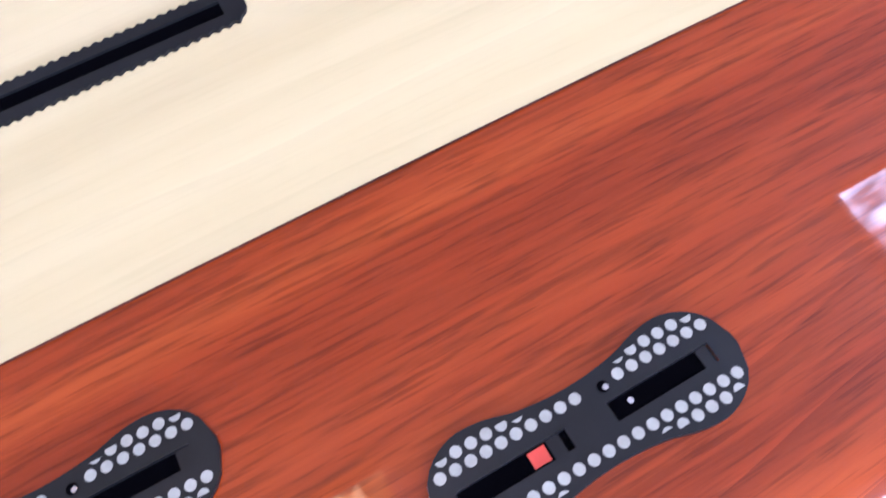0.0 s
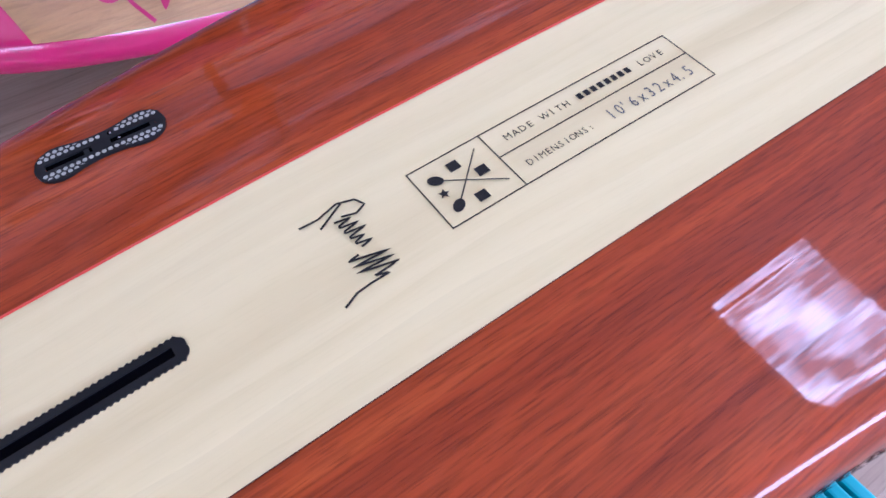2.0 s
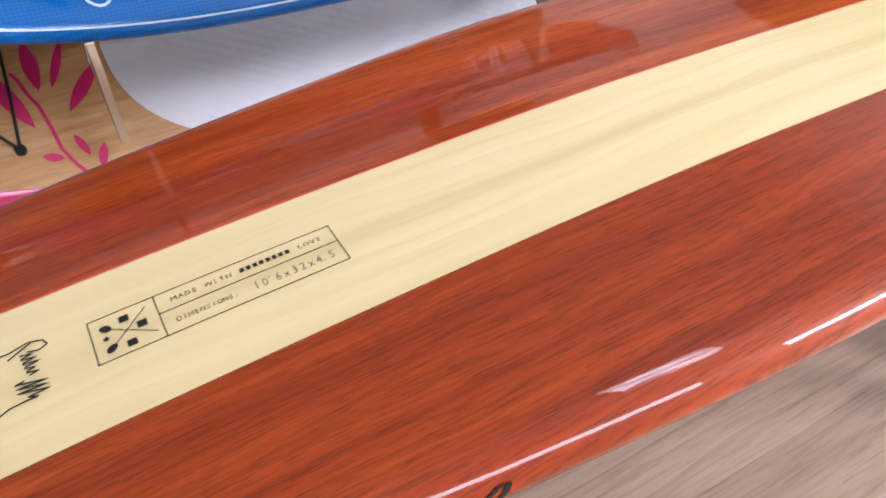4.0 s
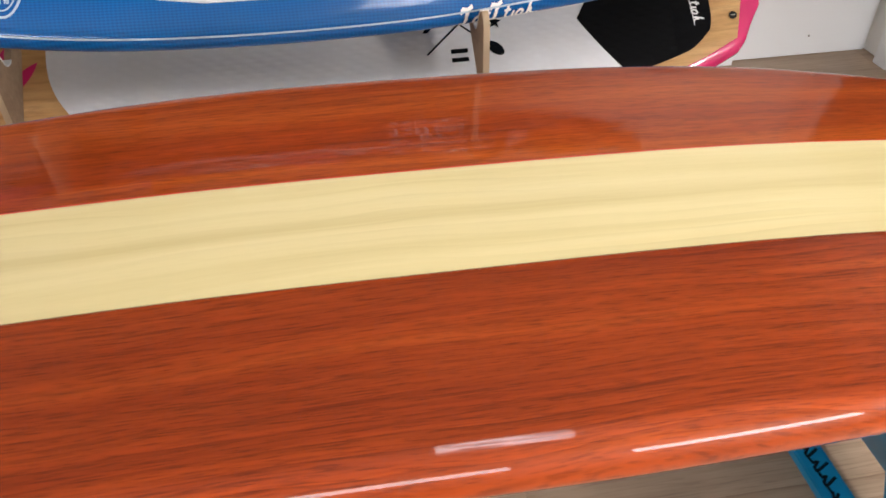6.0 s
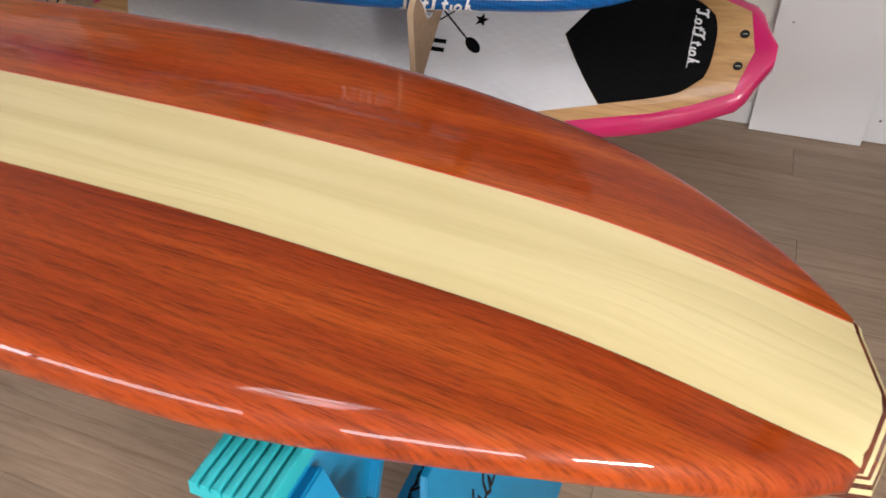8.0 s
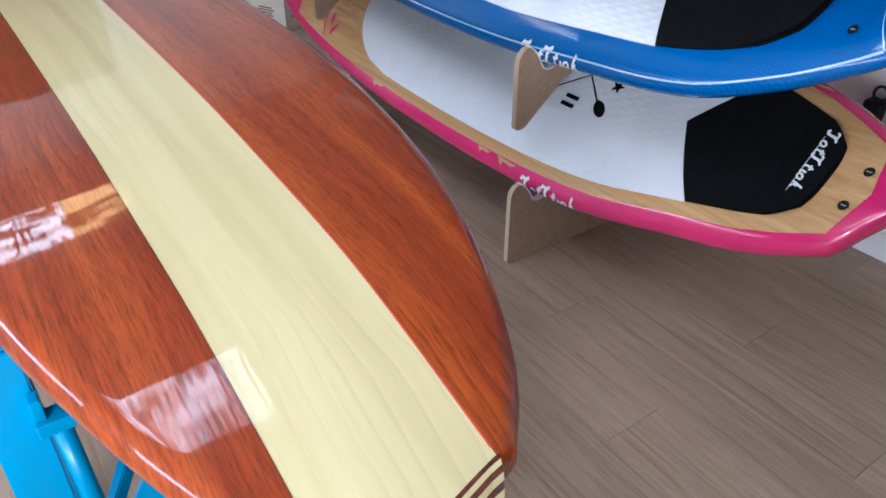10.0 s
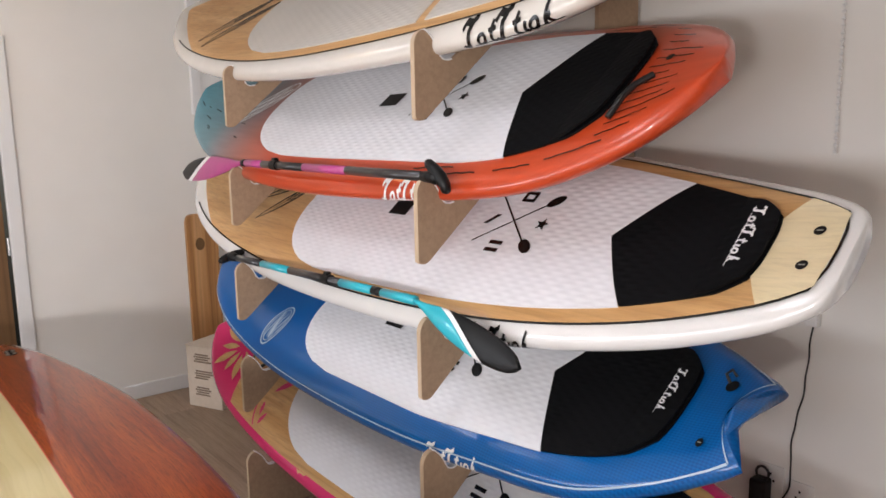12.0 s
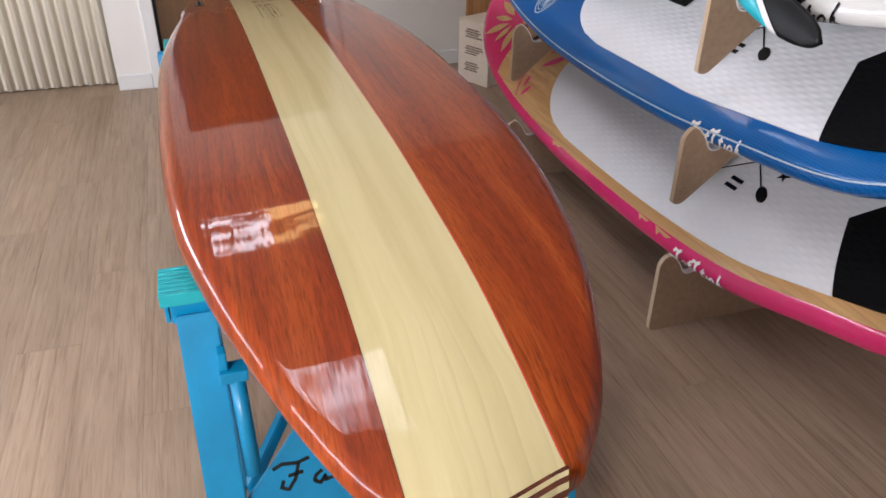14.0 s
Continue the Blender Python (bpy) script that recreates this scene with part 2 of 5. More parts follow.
M_GREYINK = mat("pencil_ink", (0.07, 0.07, 0.07), 0.4)
M_PINLINE = mat("red_stringer", (0.62, 0.05, 0.02), 0.3, coat=1.0)
M_STEEL = mat("steel", (0.6, 0.6, 0.6), 0.25, 1.0)
M_PINK = worn("pink_rail_gloss", (0.66, 0.018, 0.145), 0.16, 1.0, 0.06)
M_PINKPRINT = mat("pink_print", (0.60, 0.02, 0.14), 0.3)
M_WHITEGLOSS = worn("white_rail_gloss", (0.78, 0.77, 0.75), 0.18, 1.0, 0.03)
M_CREAMGLOSS = worn("ivory_rail_gloss", (0.70, 0.67, 0.61), 0.2, 1.0, 0.03)
M_PALELINE = mat("pale_blue_print", (0.42, 0.55, 0.66), 0.35)
M_WHITEPRINT = mat("white_print", (0.85, 0.85, 0.85), 0.4)
M_TURQ = worn("turquoise_plastic", (0.015, 0.45, 0.56), 0.3, 0.4, 0.08)
M_MAGENTA = worn("magenta_plastic", (0.46, 0.062, 0.235), 0.35, 0.3, 0.12)
M_CARBON = worn("carbon_shaft", (0.02, 0.02, 0.022), 0.3, 0.5, 0.3, 300)
M_CABLE = mat("black_cable", (0.012, 0.012, 0.012), 0.5)
M_SOCKET = mat("white_socket_plastic", (0.80, 0.79, 0.77), 0.3)
M_BROWNPRINT = mat("brown_carton_print", (0.24, 0.17, 0.12), 0.9)
M_GLASS = mat("window_glass", (0.9, 0.95, 1.0), 0.02)
M_GLASS.node_tree.nodes["Principled BSDF"].inputs["Transmission Weight"].default_value = 1.0


def carbon_blue():
    """Blue woven fabric under gloss: fine crossed ribs."""
    m = mat("blue_weave_gloss", (0.006, 0.13, 0.43), 0.3, coat=1.0, spec=0.1)
    n, l, b = tree(m)
    w = n.new("ShaderNodeTexWave")
    w.wave_type, w.bands_direction = "BANDS", "Y"
    w.inputs["Scale"].default_value, w.inputs["Distortion"].default_value = 42, 1.2
    l.new(coords(m), w.inputs["Vector"])
    w2 = n.new("ShaderNodeTexWave")
    w2.wave_type, w2.bands_direction = "BANDS", "X"
    w2.inputs["Scale"].default_value, w2.inputs["Distortion"].default_value = 30, 1.5
    l.new(coords(m), w2.inputs["Vector"])
    f = mixed(m, 0.4, w.outputs["Color"], w2.outputs["Color"])
    patch = noise_tex(m, coords(m), 2.5, 3)
    c1 = ramp(m, f, [(0.10, (0.0005, 0.064, 0.230)), (0.9, (0.001, 0.125, 0.42))])
    paint(m, mixed(m, 0.35, c1, ramp(m, patch, [(0.3, (0.0005, 0.078, 0.29)), (0.7, (0.001, 0.130, 0.44))])))
    return m


M_BLUE = carbon_blue()
for m in (M_BLUE, M_PINK, M_WHITEGLOSS, M_CREAMGLOSS):
    tree(m)[2].inputs["Coat Roughness"].default_value = 0.12


def orange_fade():
    """Orange lacquer that fades to teal at the nose, with short dark streaks along the board."""
    m = mat("orange_fade_lacquer", (0.7, 0.1, 0.03), 0.3, coat=0.5)
    n, l, b = tree(m)
    tc, sep, mr = n.new("ShaderNodeTexCoord"), n.new("ShaderNodeSeparateXYZ"), n.new("ShaderNodeMapRange")
    l.new(tc.outputs["Object"], sep.inputs[0])
    l.new(sep.outputs[0], mr.inputs["Value"])
    mr.inputs["From Min"].default_value, mr.inputs["From Max"].default_value = -1.3, -0.3
    base = ramp(m, mr.outputs[0], [(0.0, (0.03, 0.28, 0.38)), (0.45, (0.10, 0.22, 0.26)), (0.8, (0.40, 0.10, 0.06)), (1.0, (0.56, 0.064, 0.016))])
    st = noise_tex(m, coords(m, (3.5, 48, 48)), 1.0, 1, 0.4)
    paint(m, mixed(m, 0.25, base, ramp(m, st, [(0.4, (0.75, 0.72, 0.7)), (0.6, (1.1, 1.1, 1.1))]), "MULTIPLY"))
    return m


M_ORANGE = orange_fade()


def traction(name, color, black=False):
    """Foam grip pad with a fine embossed diamond pattern."""
    m = mat(name, color, 0.75 if not black else 0.8, spec=0.5 if not black else 0.10)
    n, l, b = tree(m)
    ws = []
    for rot in (62, -62):
        mp = n.new("ShaderNodeMapping")
        tc = n.new("ShaderNodeTexCoord")
        mp.inputs["Rotation"].default_value = (0, 0, radians(rot))
        l.new(tc.outputs["Object"], mp.inputs["Vector"])
        w = n.new("ShaderNodeTexWave")
        w.wave_type, w.bands_direction = "BANDS", "X"
        w.inputs["Scale"].default_value, w.inputs["Distortion"].default_value = 11.5, 0.3
        l.new(mp.outputs[0], w.inputs["Vector"])
        ws.append(w.outputs["Color"])
    mx = mixed(m, 1.0, ws[0], ws[1], "MULTIPLY")
    relief(m, mx, 0.32, 0.0035)
    soil = noise_tex(m, coords(m), 5, 5)
    c2 = ramp(m, soil, [(0.3, tuple(c * 0.93 for c in color)), (0.65, color)])
    # groove shade of the emboss, put faintly into the colour as well
    paint(m, mixed(m, 0.02, c2, mx, "MULTIPLY"))
    return m


M_PADWHITE = traction("white_grip_foam", (0.80, 0.81, 0.84))
M_PADIVORY = traction("ivory_grip_foam", (0.57, 0.54, 0.49))
M_PADBLACK = traction("black_grip_foam", (0.0042, 0.0044, 0.0052), True)


def glow(name, color, strength):
    m = mat(name)
    n, l, b = tree(m)
    e = n.new("ShaderNodeEmission")
    e.inputs[0].default_value, e.inputs[1].default_value = (*color, 1), strength
    l.new(e.outputs[0], n["Material Output"].inputs["Surface"])
    return m


def ribbed_glow(name, color, stretch, lo, hi):
    """Ribbed diffuser that lets more and less light through."""
    m = glow(name, color, PANEL_GLOW)
    n, l, b = tree(m)
    r = n.new("ShaderNodeMapRange")
    r.inputs["From Min"].default_value, r.inputs["From Max"].default_value = 0.42, 0.58
    r.inputs["To Min"].default_value, r.inputs["To Max"].default_value = lo * PANEL_GLOW, hi * PANEL_GLOW
    l.new(noise_tex(m, coords(m, stretch), 1.0, 2, 0.5, 0.3), r.inputs["Value"])
    l.new(r.outputs[0], n["Emission"].inputs[1])
    return m


M_GLOW = ribbed_glow("light_panel_glow", (0.97, 0.97, 1.0), (2.6, 5, 1), 0.8, 5.0)
M_GLOWGRID = ribbed_glow("grid_panel_glow", (0.96, 0.97, 1.0), (9, 7, 1), 0.1, 4.2)
M_GLOWWARM = ribbed_glow("warm_panel_glow", (1.0, 0.62, 0.24), (9, 3, 1), 0.4, 3.0)

# ---- mesh helpers ----


def part(name, bm, material, parent=None, label="", smooth=False, kind=""):
    me = bpy.data.meshes.new(name)
    bmesh.ops.recalc_face_normals(bm, faces=bm.faces)
    for f in bm.faces:
        f.smooth = smooth
    bm.to_mesh(me)
    bm.free()
    for mt in material if isinstance(material, (list, tuple)) else [material]:
        me.materials.append(mt)
    ob = new(name, me)
    ob.parent = parent
    if label or kind:
        tagged(ob, label, kind=kind)
    return ob


def thing(name, label, category, m=None, group=""):
    ob = new(name)
    ob.empty_display_size = 0.1
    if m is not None:
        ob.matrix_world = m
    return tagged(ob, label, category, group)


def box_bm(x0, x1, y0, y1, z0, z1, bevel=0.0, bm=None):
    bm = bm or bmesh.new()
    g = bmesh.ops.create_cube(bm, size=1.0, matrix=Matrix.LocRotScale(((x0 + x1) / 2, (y0 + y1) / 2, (z0 + z1) / 2), None, (x1 - x0, y1 - y0, z1 - z0)))
    if bevel:
        edges = list({e for v in g["verts"] for e in v.link_edges})
        bmesh.ops.bevel(bm, geom=edges, offset=bevel, segments=2, affect="EDGES", profile=0.6)
    return bm


def tube_bm(points, radius, sides=12, bm=None):
    """A round bar along points; radius may be one number or one for each point."""
    bm = bm or bmesh.new()
    pts = [Vector(p) for p in points]
    rs = radius if isinstance(radius, (list, tuple)) else [radius] * len(pts)
    rings = []
    for i, p in enumerate(pts):
        d = (pts[min(i + 1, len(pts) - 1)] - pts[max(i - 1, 0)]).normalized()
        a = d.cross(Vector((0.13, 0.21, 1))).normalized()
        b = d.cross(a)
        rings.append([bm.verts.new(p + rs[i] * (a * math.cos(k * math.tau / sides) + b * math.sin(k * math.tau / sides))) for k in range(sides)])
    for r, q in zip(rings, rings[1:]):
        for k in range(sides):
            bm.faces.new((r[k], r[(k + 1) % sides], q[(k + 1) % sides], q[k]))
    bm.faces.new(rings[0][::-1])
    bm.faces.new(rings[-1])
    return bm


def plate_bm(outline, axis, lo, hi, bevel=0.0):
    """A flat outline (pairs) pushed through from lo to hi along the axis 'x', 'y' or 'z'."""
    bm = bmesh.new()

    def at(p, d):
        return {"x": (d, p[0], p[1]), "y": (p[0], d, p[1]), "z": (p[0], p[1], d)}[axis]

    a = [bm.verts.new(at(p, lo)) for p in outline]
    b = [bm.verts.new(at(p, hi)) for p in outline]
    bm.faces.new(a)
    bm.faces.new(b)
    n = len(a)
    for i in range(n):
        bm.faces.new((a[i], a[(i + 1) % n], b[(i + 1) % n], b[i]))
    if bevel:
        rim = [e for e in bm.edges if any(len(f.verts) == n for f in e.link_faces)]
        bmesh.ops.bevel(bm, geom=rim, offset=bevel, segments=2, affect="EDGES")
    return bm


def rounded(points, radius, steps=5):
    """An outline with its corners rounded; radius: one number or one per corner."""
    out, n = [], len(points)
    rs = radius if isinstance(radius, (list, tuple)) else [radius] * n
    for i in range(n):
        p, a, b = Vector(points[i]), Vector(points[i - 1]), Vector(points[(i + 1) % n])
        r = rs[i]
        if r <= 0:
            out.append(tuple(p))
            continue
        da, db = (a - p), (b - p)
        k = min(r, da.length * 0.49, db.length * 0.49)
        s, e = p + da.normalized() * k, p + db.normalized() * k
        for j in range(steps + 1):
            t = j / steps
            out.append(tuple((1 - t) ** 2 * s + 2 * t * (1 - t) * p + t * t * e))
    return out


def spline(xs, ys):
    """A smooth curve through the given points (clamped Catmull-Rom)."""
    def f(x):
        if x <= xs[0]:
            return ys[0]
        if x >= xs[-1]:
            return ys[-1]
        i = max(k for k in range(len(xs) - 1) if xs[k] <= x)
        h = xs[i + 1] - xs[i]
        t = (x - xs[i]) / h

        def slope(k):
            if k == 0 or k == len(xs) - 1:
                j = max(0, min(k, len(xs) - 2))
                return (ys[j + 1] - ys[j]) / (xs[j + 1] - xs[j])
            return (ys[k + 1] - ys[k - 1]) / (xs[k + 1] - xs[k - 1])
        m0, m1 = slope(i) * h, slope(i + 1) * h
        return (2 * t**3 - 3 * t * t + 1) * ys[i] + (t**3 - 2 * t * t + t) * m0 + (3 * t * t - 2 * t**3) * ys[i + 1] + (t**3 - t * t) * m1
    return f


def strip_bm(surface, cols, edge=0.0, lift=0.003):
    """A skin on a surface: cols is a list of columns of (u, v); edge: how far its border turns down."""
    bm = bmesh.new()
    grid = [[bm.verts.new(surface(u, v, lift)) for u, v in c] for c in cols]
    for a, b in zip(grid, grid[1:]):
        for i in range(len(a) - 1):
            bm.faces.new((a[i], a[i + 1], b[i + 1], b[i]))
    if edge:
        rim = [e for e in bm.edges if e.is_boundary]
        g = bmesh.ops.extrude_edge_only(bm, edges=rim)
        low = [x for x in g["geom"] if isinstance(x, bmesh.types.BMVert)]
        base = {}
        for c, r in zip(cols, grid):
            for (u, v), q in zip(c, r):
                base[tuple(round(k, 6) for k in q.co)] = (u, v)
        for q in low:
            u, v = base[tuple(round(k, 6) for k in q.co)]
            q.co = surface(u, v, lift - edge)
    return bm


def decal_bm(surface, polys, lift=0.0016, bm=None):
    """Flat polygons (lists of (u, v)) laid on a surface."""
    bm = bm or bmesh.new()
    for p in polys:
        vs = [bm.verts.new(surface(u, v, lift)) for u, v in p]
        try:
            bm.faces.new(vs)
        except ValueError:
            pass
    return bm


def stroke(points, width):
    """A pen stroke as quads; width: one number or one per point."""
    out = []
    ws = width if isinstance(width, (list, tuple)) else [width] * len(points)
    for i, (a, b) in enumerate(zip(points, points[1:])):
        a, b = Vector(a), Vector(b)
        d = (b - a).normalized()
        n = Vector((-d.y, d.x))
        a2, b2 = a - d * ws[i] * 0.3, b + d * ws[i + 1] * 0.3
        out.append([tuple(a2 + n * ws[i] / 2), tuple(b2 + n * ws[i + 1] / 2), tuple(b2 - n * ws[i + 1] / 2), tuple(a2 - n * ws[i] / 2)])
    return out


def line_bm(surface, runs, width, lift):
    """Continuous thin lines on a surface, each a run of (u, v)."""
    bm = bmesh.new()
    for raw in runs:
        prev, pts = None, [raw[0]]
        for a, b in zip(raw, raw[1:]):
            n = 4 if len(raw) < 20 else 1
            pts += [(a[0] + (b[0] - a[0]) * k / n, a[1] + (b[1] - a[1]) * k / n) for k in range(1, n + 1)]
        for i, p in enumerate(pts):
            d = (Vector(pts[min(i + 1, len(pts) - 1)]) - Vector(pts[max(i - 1, 0)])).normalized()
            n = Vector((-d.y, d.x)) * width / 2
            pair = [bm.verts.new(surface(p[0] + n.x * s, p[1] + n.y * s, lift)) for s in (-1, 1)]
            if prev:
                bm.faces.new((prev[0], prev[1], pair[1], pair[0]))
            prev = pair
    return bm


def disc(cx, cy, rx, ry=None, n=16, turn=0.0):
    ry = ry or rx
    c, s = math.cos(turn), math.sin(turn)
    return [(cx + rx * math.cos(k * math.tau / n) * c - ry * math.sin(k * math.tau / n) * s, cy + rx * math.cos(k * math.tau / n) * s + ry * math.sin(k * math.tau / n) * c) for k in range(n)]


def star(cx, cy, r, turn=0.0):
    tips = [(cx + (r if k % 2 == 0 else r * 0.42) * math.cos(turn + k * math.pi / 5), cy + (r if k % 2 == 0 else r * 0.42) * math.sin(turn + k * math.pi / 5)) for k in range(10)]
    return [[(cx, cy), tips[k - 1], tips[k]] for k in range(10)]


def text_bm(text, size, place, surface, lift=0.0016, spread=1.0):
    """Lettering in the built-in font laid on a surface; place maps letter (x, y) to (u, v)."""
    cu = bpy.data.curves.new("lettering", "FONT")
    cu.body, cu.size, cu.space_character, cu.resolution_u = text, size, spread, 2
    ob = new("lettering", cu)
    dg = bpy.context.evaluated_depsgraph_get()
    me = bpy.data.meshes.new_from_object(ob.evaluated_get(dg))
    bm = bmesh.new()
    bm.from_mesh(me)
    bpy.data.objects.remove(ob)
    bpy.data.curves.remove(cu)
    bpy.data.meshes.remove(me)
    for v in bm.verts:
        u, w = place(v.co.x, v.co.y)
        v.co = surface(u, w, lift)
    return bm

# ---- the room ----
WX0, WX1, WY0, WY1, CEIL = -2.47, 2.67, -2.45, 2.068, 2.85


def structure(name, bm, material, label, smooth=False):
    return tagged(part(name, bm, material, None, smooth=smooth), label, kind="structure")


sub = structure("floor", box_bm(-2.9, 2.8, -2.6, 2.2, -0.10, -0.012), M_FLOOR, "grey-brown oak laminate plank floor")
structure("ceiling", box_bm(-2.9, 2.8, -2.6, 2.2, CEIL, CEIL + 0.08), M_CEIL, "plain grey ceiling, out of view, darkened to dim its reflection")
structure("wall_north", box_bm(-2.57, 2.77, WY1, WY1 + 0.1, -0.02, CEIL), M_WALL, "white painted wall behind the board rack")
# west wall with the doorway
bm = bmesh.new()
DY0, DY1, DH = -0.49, 0.52, 2.16
box_bm(WX0 - 0.1, WX0, DY1, WY1, -0.02, CEIL, bm=bm)
box_bm(WX0 - 0.1, WX0, -0.75, DY0, -0.02, CEIL, bm=bm)
box_bm(WX0 - 0.1, WX0, DY0, DY1, DH, CEIL, bm=bm)
structure("wall_west", bm, M_WALL, "white painted wall with a brown door in it")
bm = bmesh.new()
box_bm(WX0 - 0.26, WX0 - 0.16, -2.55, -0.70, -0.02, CEIL, bm=bm)
structure("wall_west_recess", bm, M_WALL, "white wall behind a slatted panel")
# south wall with two windows
WINS = ((-2.0, 0.80), (1.22, 2.6))
WZ0, WZ1 = 1.00, 1.50
bm = bmesh.new()
for x0, x1 in ((-2.75, -2.0), (0.80, 1.22), (2.6, 2.77)):
    box_bm(x0, x1, WY0 - 0.12, WY0, -0.02, CEIL, bm=bm)
for x0, x1 in WINS:
    box_bm(x0, x1, WY0 - 0.12, WY0, -0.02, WZ0, bm=bm)
    box_bm(x0, x1, WY0 - 0.12, WY0, WZ1, CEIL, bm=bm)
structure("wall_south", bm, M_WALL, "white painted wall with two windows")
bm = bmesh.new()
# opening for an added window, out of view, that goes with the fill lamp
EY0, EY1, EZ0, EZ1 = -1.95, -0.95, 1.25, 1.55
box_bm(WX1, WX1 + 0.1, -2.55, EY0, -0.02, CEIL, bm=bm)
box_bm(WX1, WX1 + 0.1, EY1, WY1, -0.02, CEIL, bm=bm)
box_bm(WX1, WX1 + 0.1, EY0, EY1, -0.02, EZ0, bm=bm)
box_bm(WX1, WX1 + 0.1, EY0, EY1, EZ1, CEIL, bm=bm)
structure("wall_east", bm, M_WALL, "white painted end wall with an added, unseen window")
win = tagged(new("window_5"), "unseen white-framed window added in the end wall for fill light", kind="structure")
for a, b, z0, z1 in ((EY0, EY0 + 0.05, EZ0, EZ1), (EY1 - 0.05, EY1, EZ0, EZ1), (EY0 + 0.05, EY1 - 0.05, EZ0, EZ0 + 0.05), (EY0 + 0.05, EY1 - 0.05, EZ1 - 0.05, EZ1)):
    part("window_frame", box_bm(WX1 + 0.03, WX1 + 0.09, a, b, z0, z1, 0.005), M_TRIM, win)
pane = part("pane", box_bm(WX1 + 0.058, WX1 + 0.064, EY0 + 0.05, EY1 - 0.05, EZ0 + 0.05, EZ1 - 0.05), M_GLASS, win)
pane.visible_shadow = False
for k, (x0, x1) in enumerate(WINS):
    win = tagged(new("window_%d" % (k + 3)), "white-framed window in the long wall", kind="structure")
    mid = (x0 + x1) / 2
    for a, b in ((x0, x0 + 0.05), (x1 - 0.05, x1), (mid - 0.025, mid + 0.025)):
        part("window_frame", box_bm(a, b, WY0 - 0.09, WY0 - 0.03, WZ0, WZ1, 0.006), M_TRIM, win)
    for z0, z1 in ((WZ0, WZ0 + 0.05), (WZ1 - 0.05, WZ1)):
        for a, b in ((x0 + 0.05, mid - 0.025), (mid + 0.025, x1 - 0.05)):
            part("window_frame", box_bm(a, b, WY0 - 0.085, WY0 - 0.035, z0, z1, 0.006), M_TRIM, win)
    for a, b in ((x0 + 0.05, mid - 0.025), (mid + 0.025, x1 - 0.05)):
        pane = part("pane", box_bm(a, b, WY0 - 0.064, WY0 - 0.058, WZ0 + 0.05, WZ1 - 0.05), M_GLASS, win)
        pane.visible_shadow = False


def skirting(name, x0, x1, y0, y1):
    structure(name, box_bm(x0, x1, y0, y1, 0.0, 0.095, 0.006), M_TRIM, "white painted skirting board")


skirting("baseboard_north", WX0, 1.601, WY1 - 0.014, WY1 - 0.002)
skirting("baseboard_west", WX0 + 0.002, WX0 + 0.016, DY1 + 0.062, WY1 - 0.02)
skirting("baseboard_west_short", WX0 + 0.002, WX0 + 0.016, -0.75, DY0 - 0.062)

door = tagged(new("door_1"), "closed dark brown wood veneer door in a white frame", kind="structure")
part("door_leaf", box_bm(WX0 - 0.075, WX0 - 0.035, DY0 + 0.03, DY1 - 0.03, 0.005, DH - 0.03, 0.003), M_DOOR, door)
for y0, y1 in ((DY0 - 0.06, DY0 + 0.012), (DY1 - 0.012, DY1 + 0.06)):
    part("door_frame", box_bm(WX0 - 0.03, WX0 + 0.018, y0, y1, 0.0, DH + 0.06, 0.006), M_TRIM, door)
part("door_frame", box_bm(WX0 - 0.03, WX0 + 0.018, DY0 + 0.012, DY1 - 0.012, DH - 0.012, DH + 0.06, 0.006), M_TRIM, door)
for z in (0.25, 1.05, 1.85):
    part("hinge", tube_bm([(WX0 - 0.024, DY1 - 0.02, z - 0.05), (WX0 - 0.024, DY1 - 0.02, z + 0.05)], 0.007), M_STEEL, door, "steel hinge")
part("door_handle", tube_bm([(WX0 - 0.034, DY0 + 0.1, 1.0), (WX0 + 0.02, DY0 + 0.1, 1.0), (WX0 + 0.025, DY0 + 0.11, 1.0), (WX0 + 0.025, DY0 + 0.22, 1.0)], 0.009), M_STEEL, door, "steel lever handle")

door2 = tagged(new("door_2"), "brown wood veneer door in a white frame", kind="structure")
part("door_leaf", box_bm(WX1 - 0.035, WX1 - 0.003, 0.95, 1.84, 0.005, 2.05, 0.003), M_DOOR, door2)
for y0, y1 in ((0.88, 0.95), (1.84, 1.93)):
    part("door_frame", box_bm(WX1 - 0.05, WX1 - 0.002, y0, y1, 0.0, 2.12, 0.006), M_TRIM, door2)
part("door_frame", box_bm(WX1 - 0.05, WX1 - 0.002, 0.95, 1.84, 2.05, 2.12, 0.006), M_TRIM, door2)

# white window box high on the west wall, near the corner
win2 = tagged(new("window_2"), "white boxed window surround high on the wall", kind="structure")
part("window_sill", box_bm(WX0 + 0.002, WX0 + 0.05, 1.60, 2.02, 1.79, 1.83, 0.004), M_TRIM, win2)
part("window_frame", box_bm(WX0 + 0.002, WX0 + 0.045, 1.60, 1.66, 1.83, CEIL - 0.01, 0.004), M_TRIM, win2)
part("blind", box_bm(WX0 + 0.004, WX0 + 0.03, 1.66, 2.02, 1.83, CEIL - 0.01), M_TRIM, win2)

# cream slatted panel on the recessed wall
slats = thing("slatted_panel", "cream painted panel of upright half-round slats", "wall panel", pose(WX0 - 0.15, 0, 0))
part("backing", box_bm(0.0, 0.012, -2.44, -0.76, 0.01, CEIL - 0.01), M_SLAT, slats)
bm = bmesh.new()
prof = [(0.012 + 0.028 * math.sin(math.pi * k / 6), -0.024 + 0.048 * k / 6) for k in range(7)]
lo = [bm.verts.new((x, y, 0.01)) for x, y in prof]
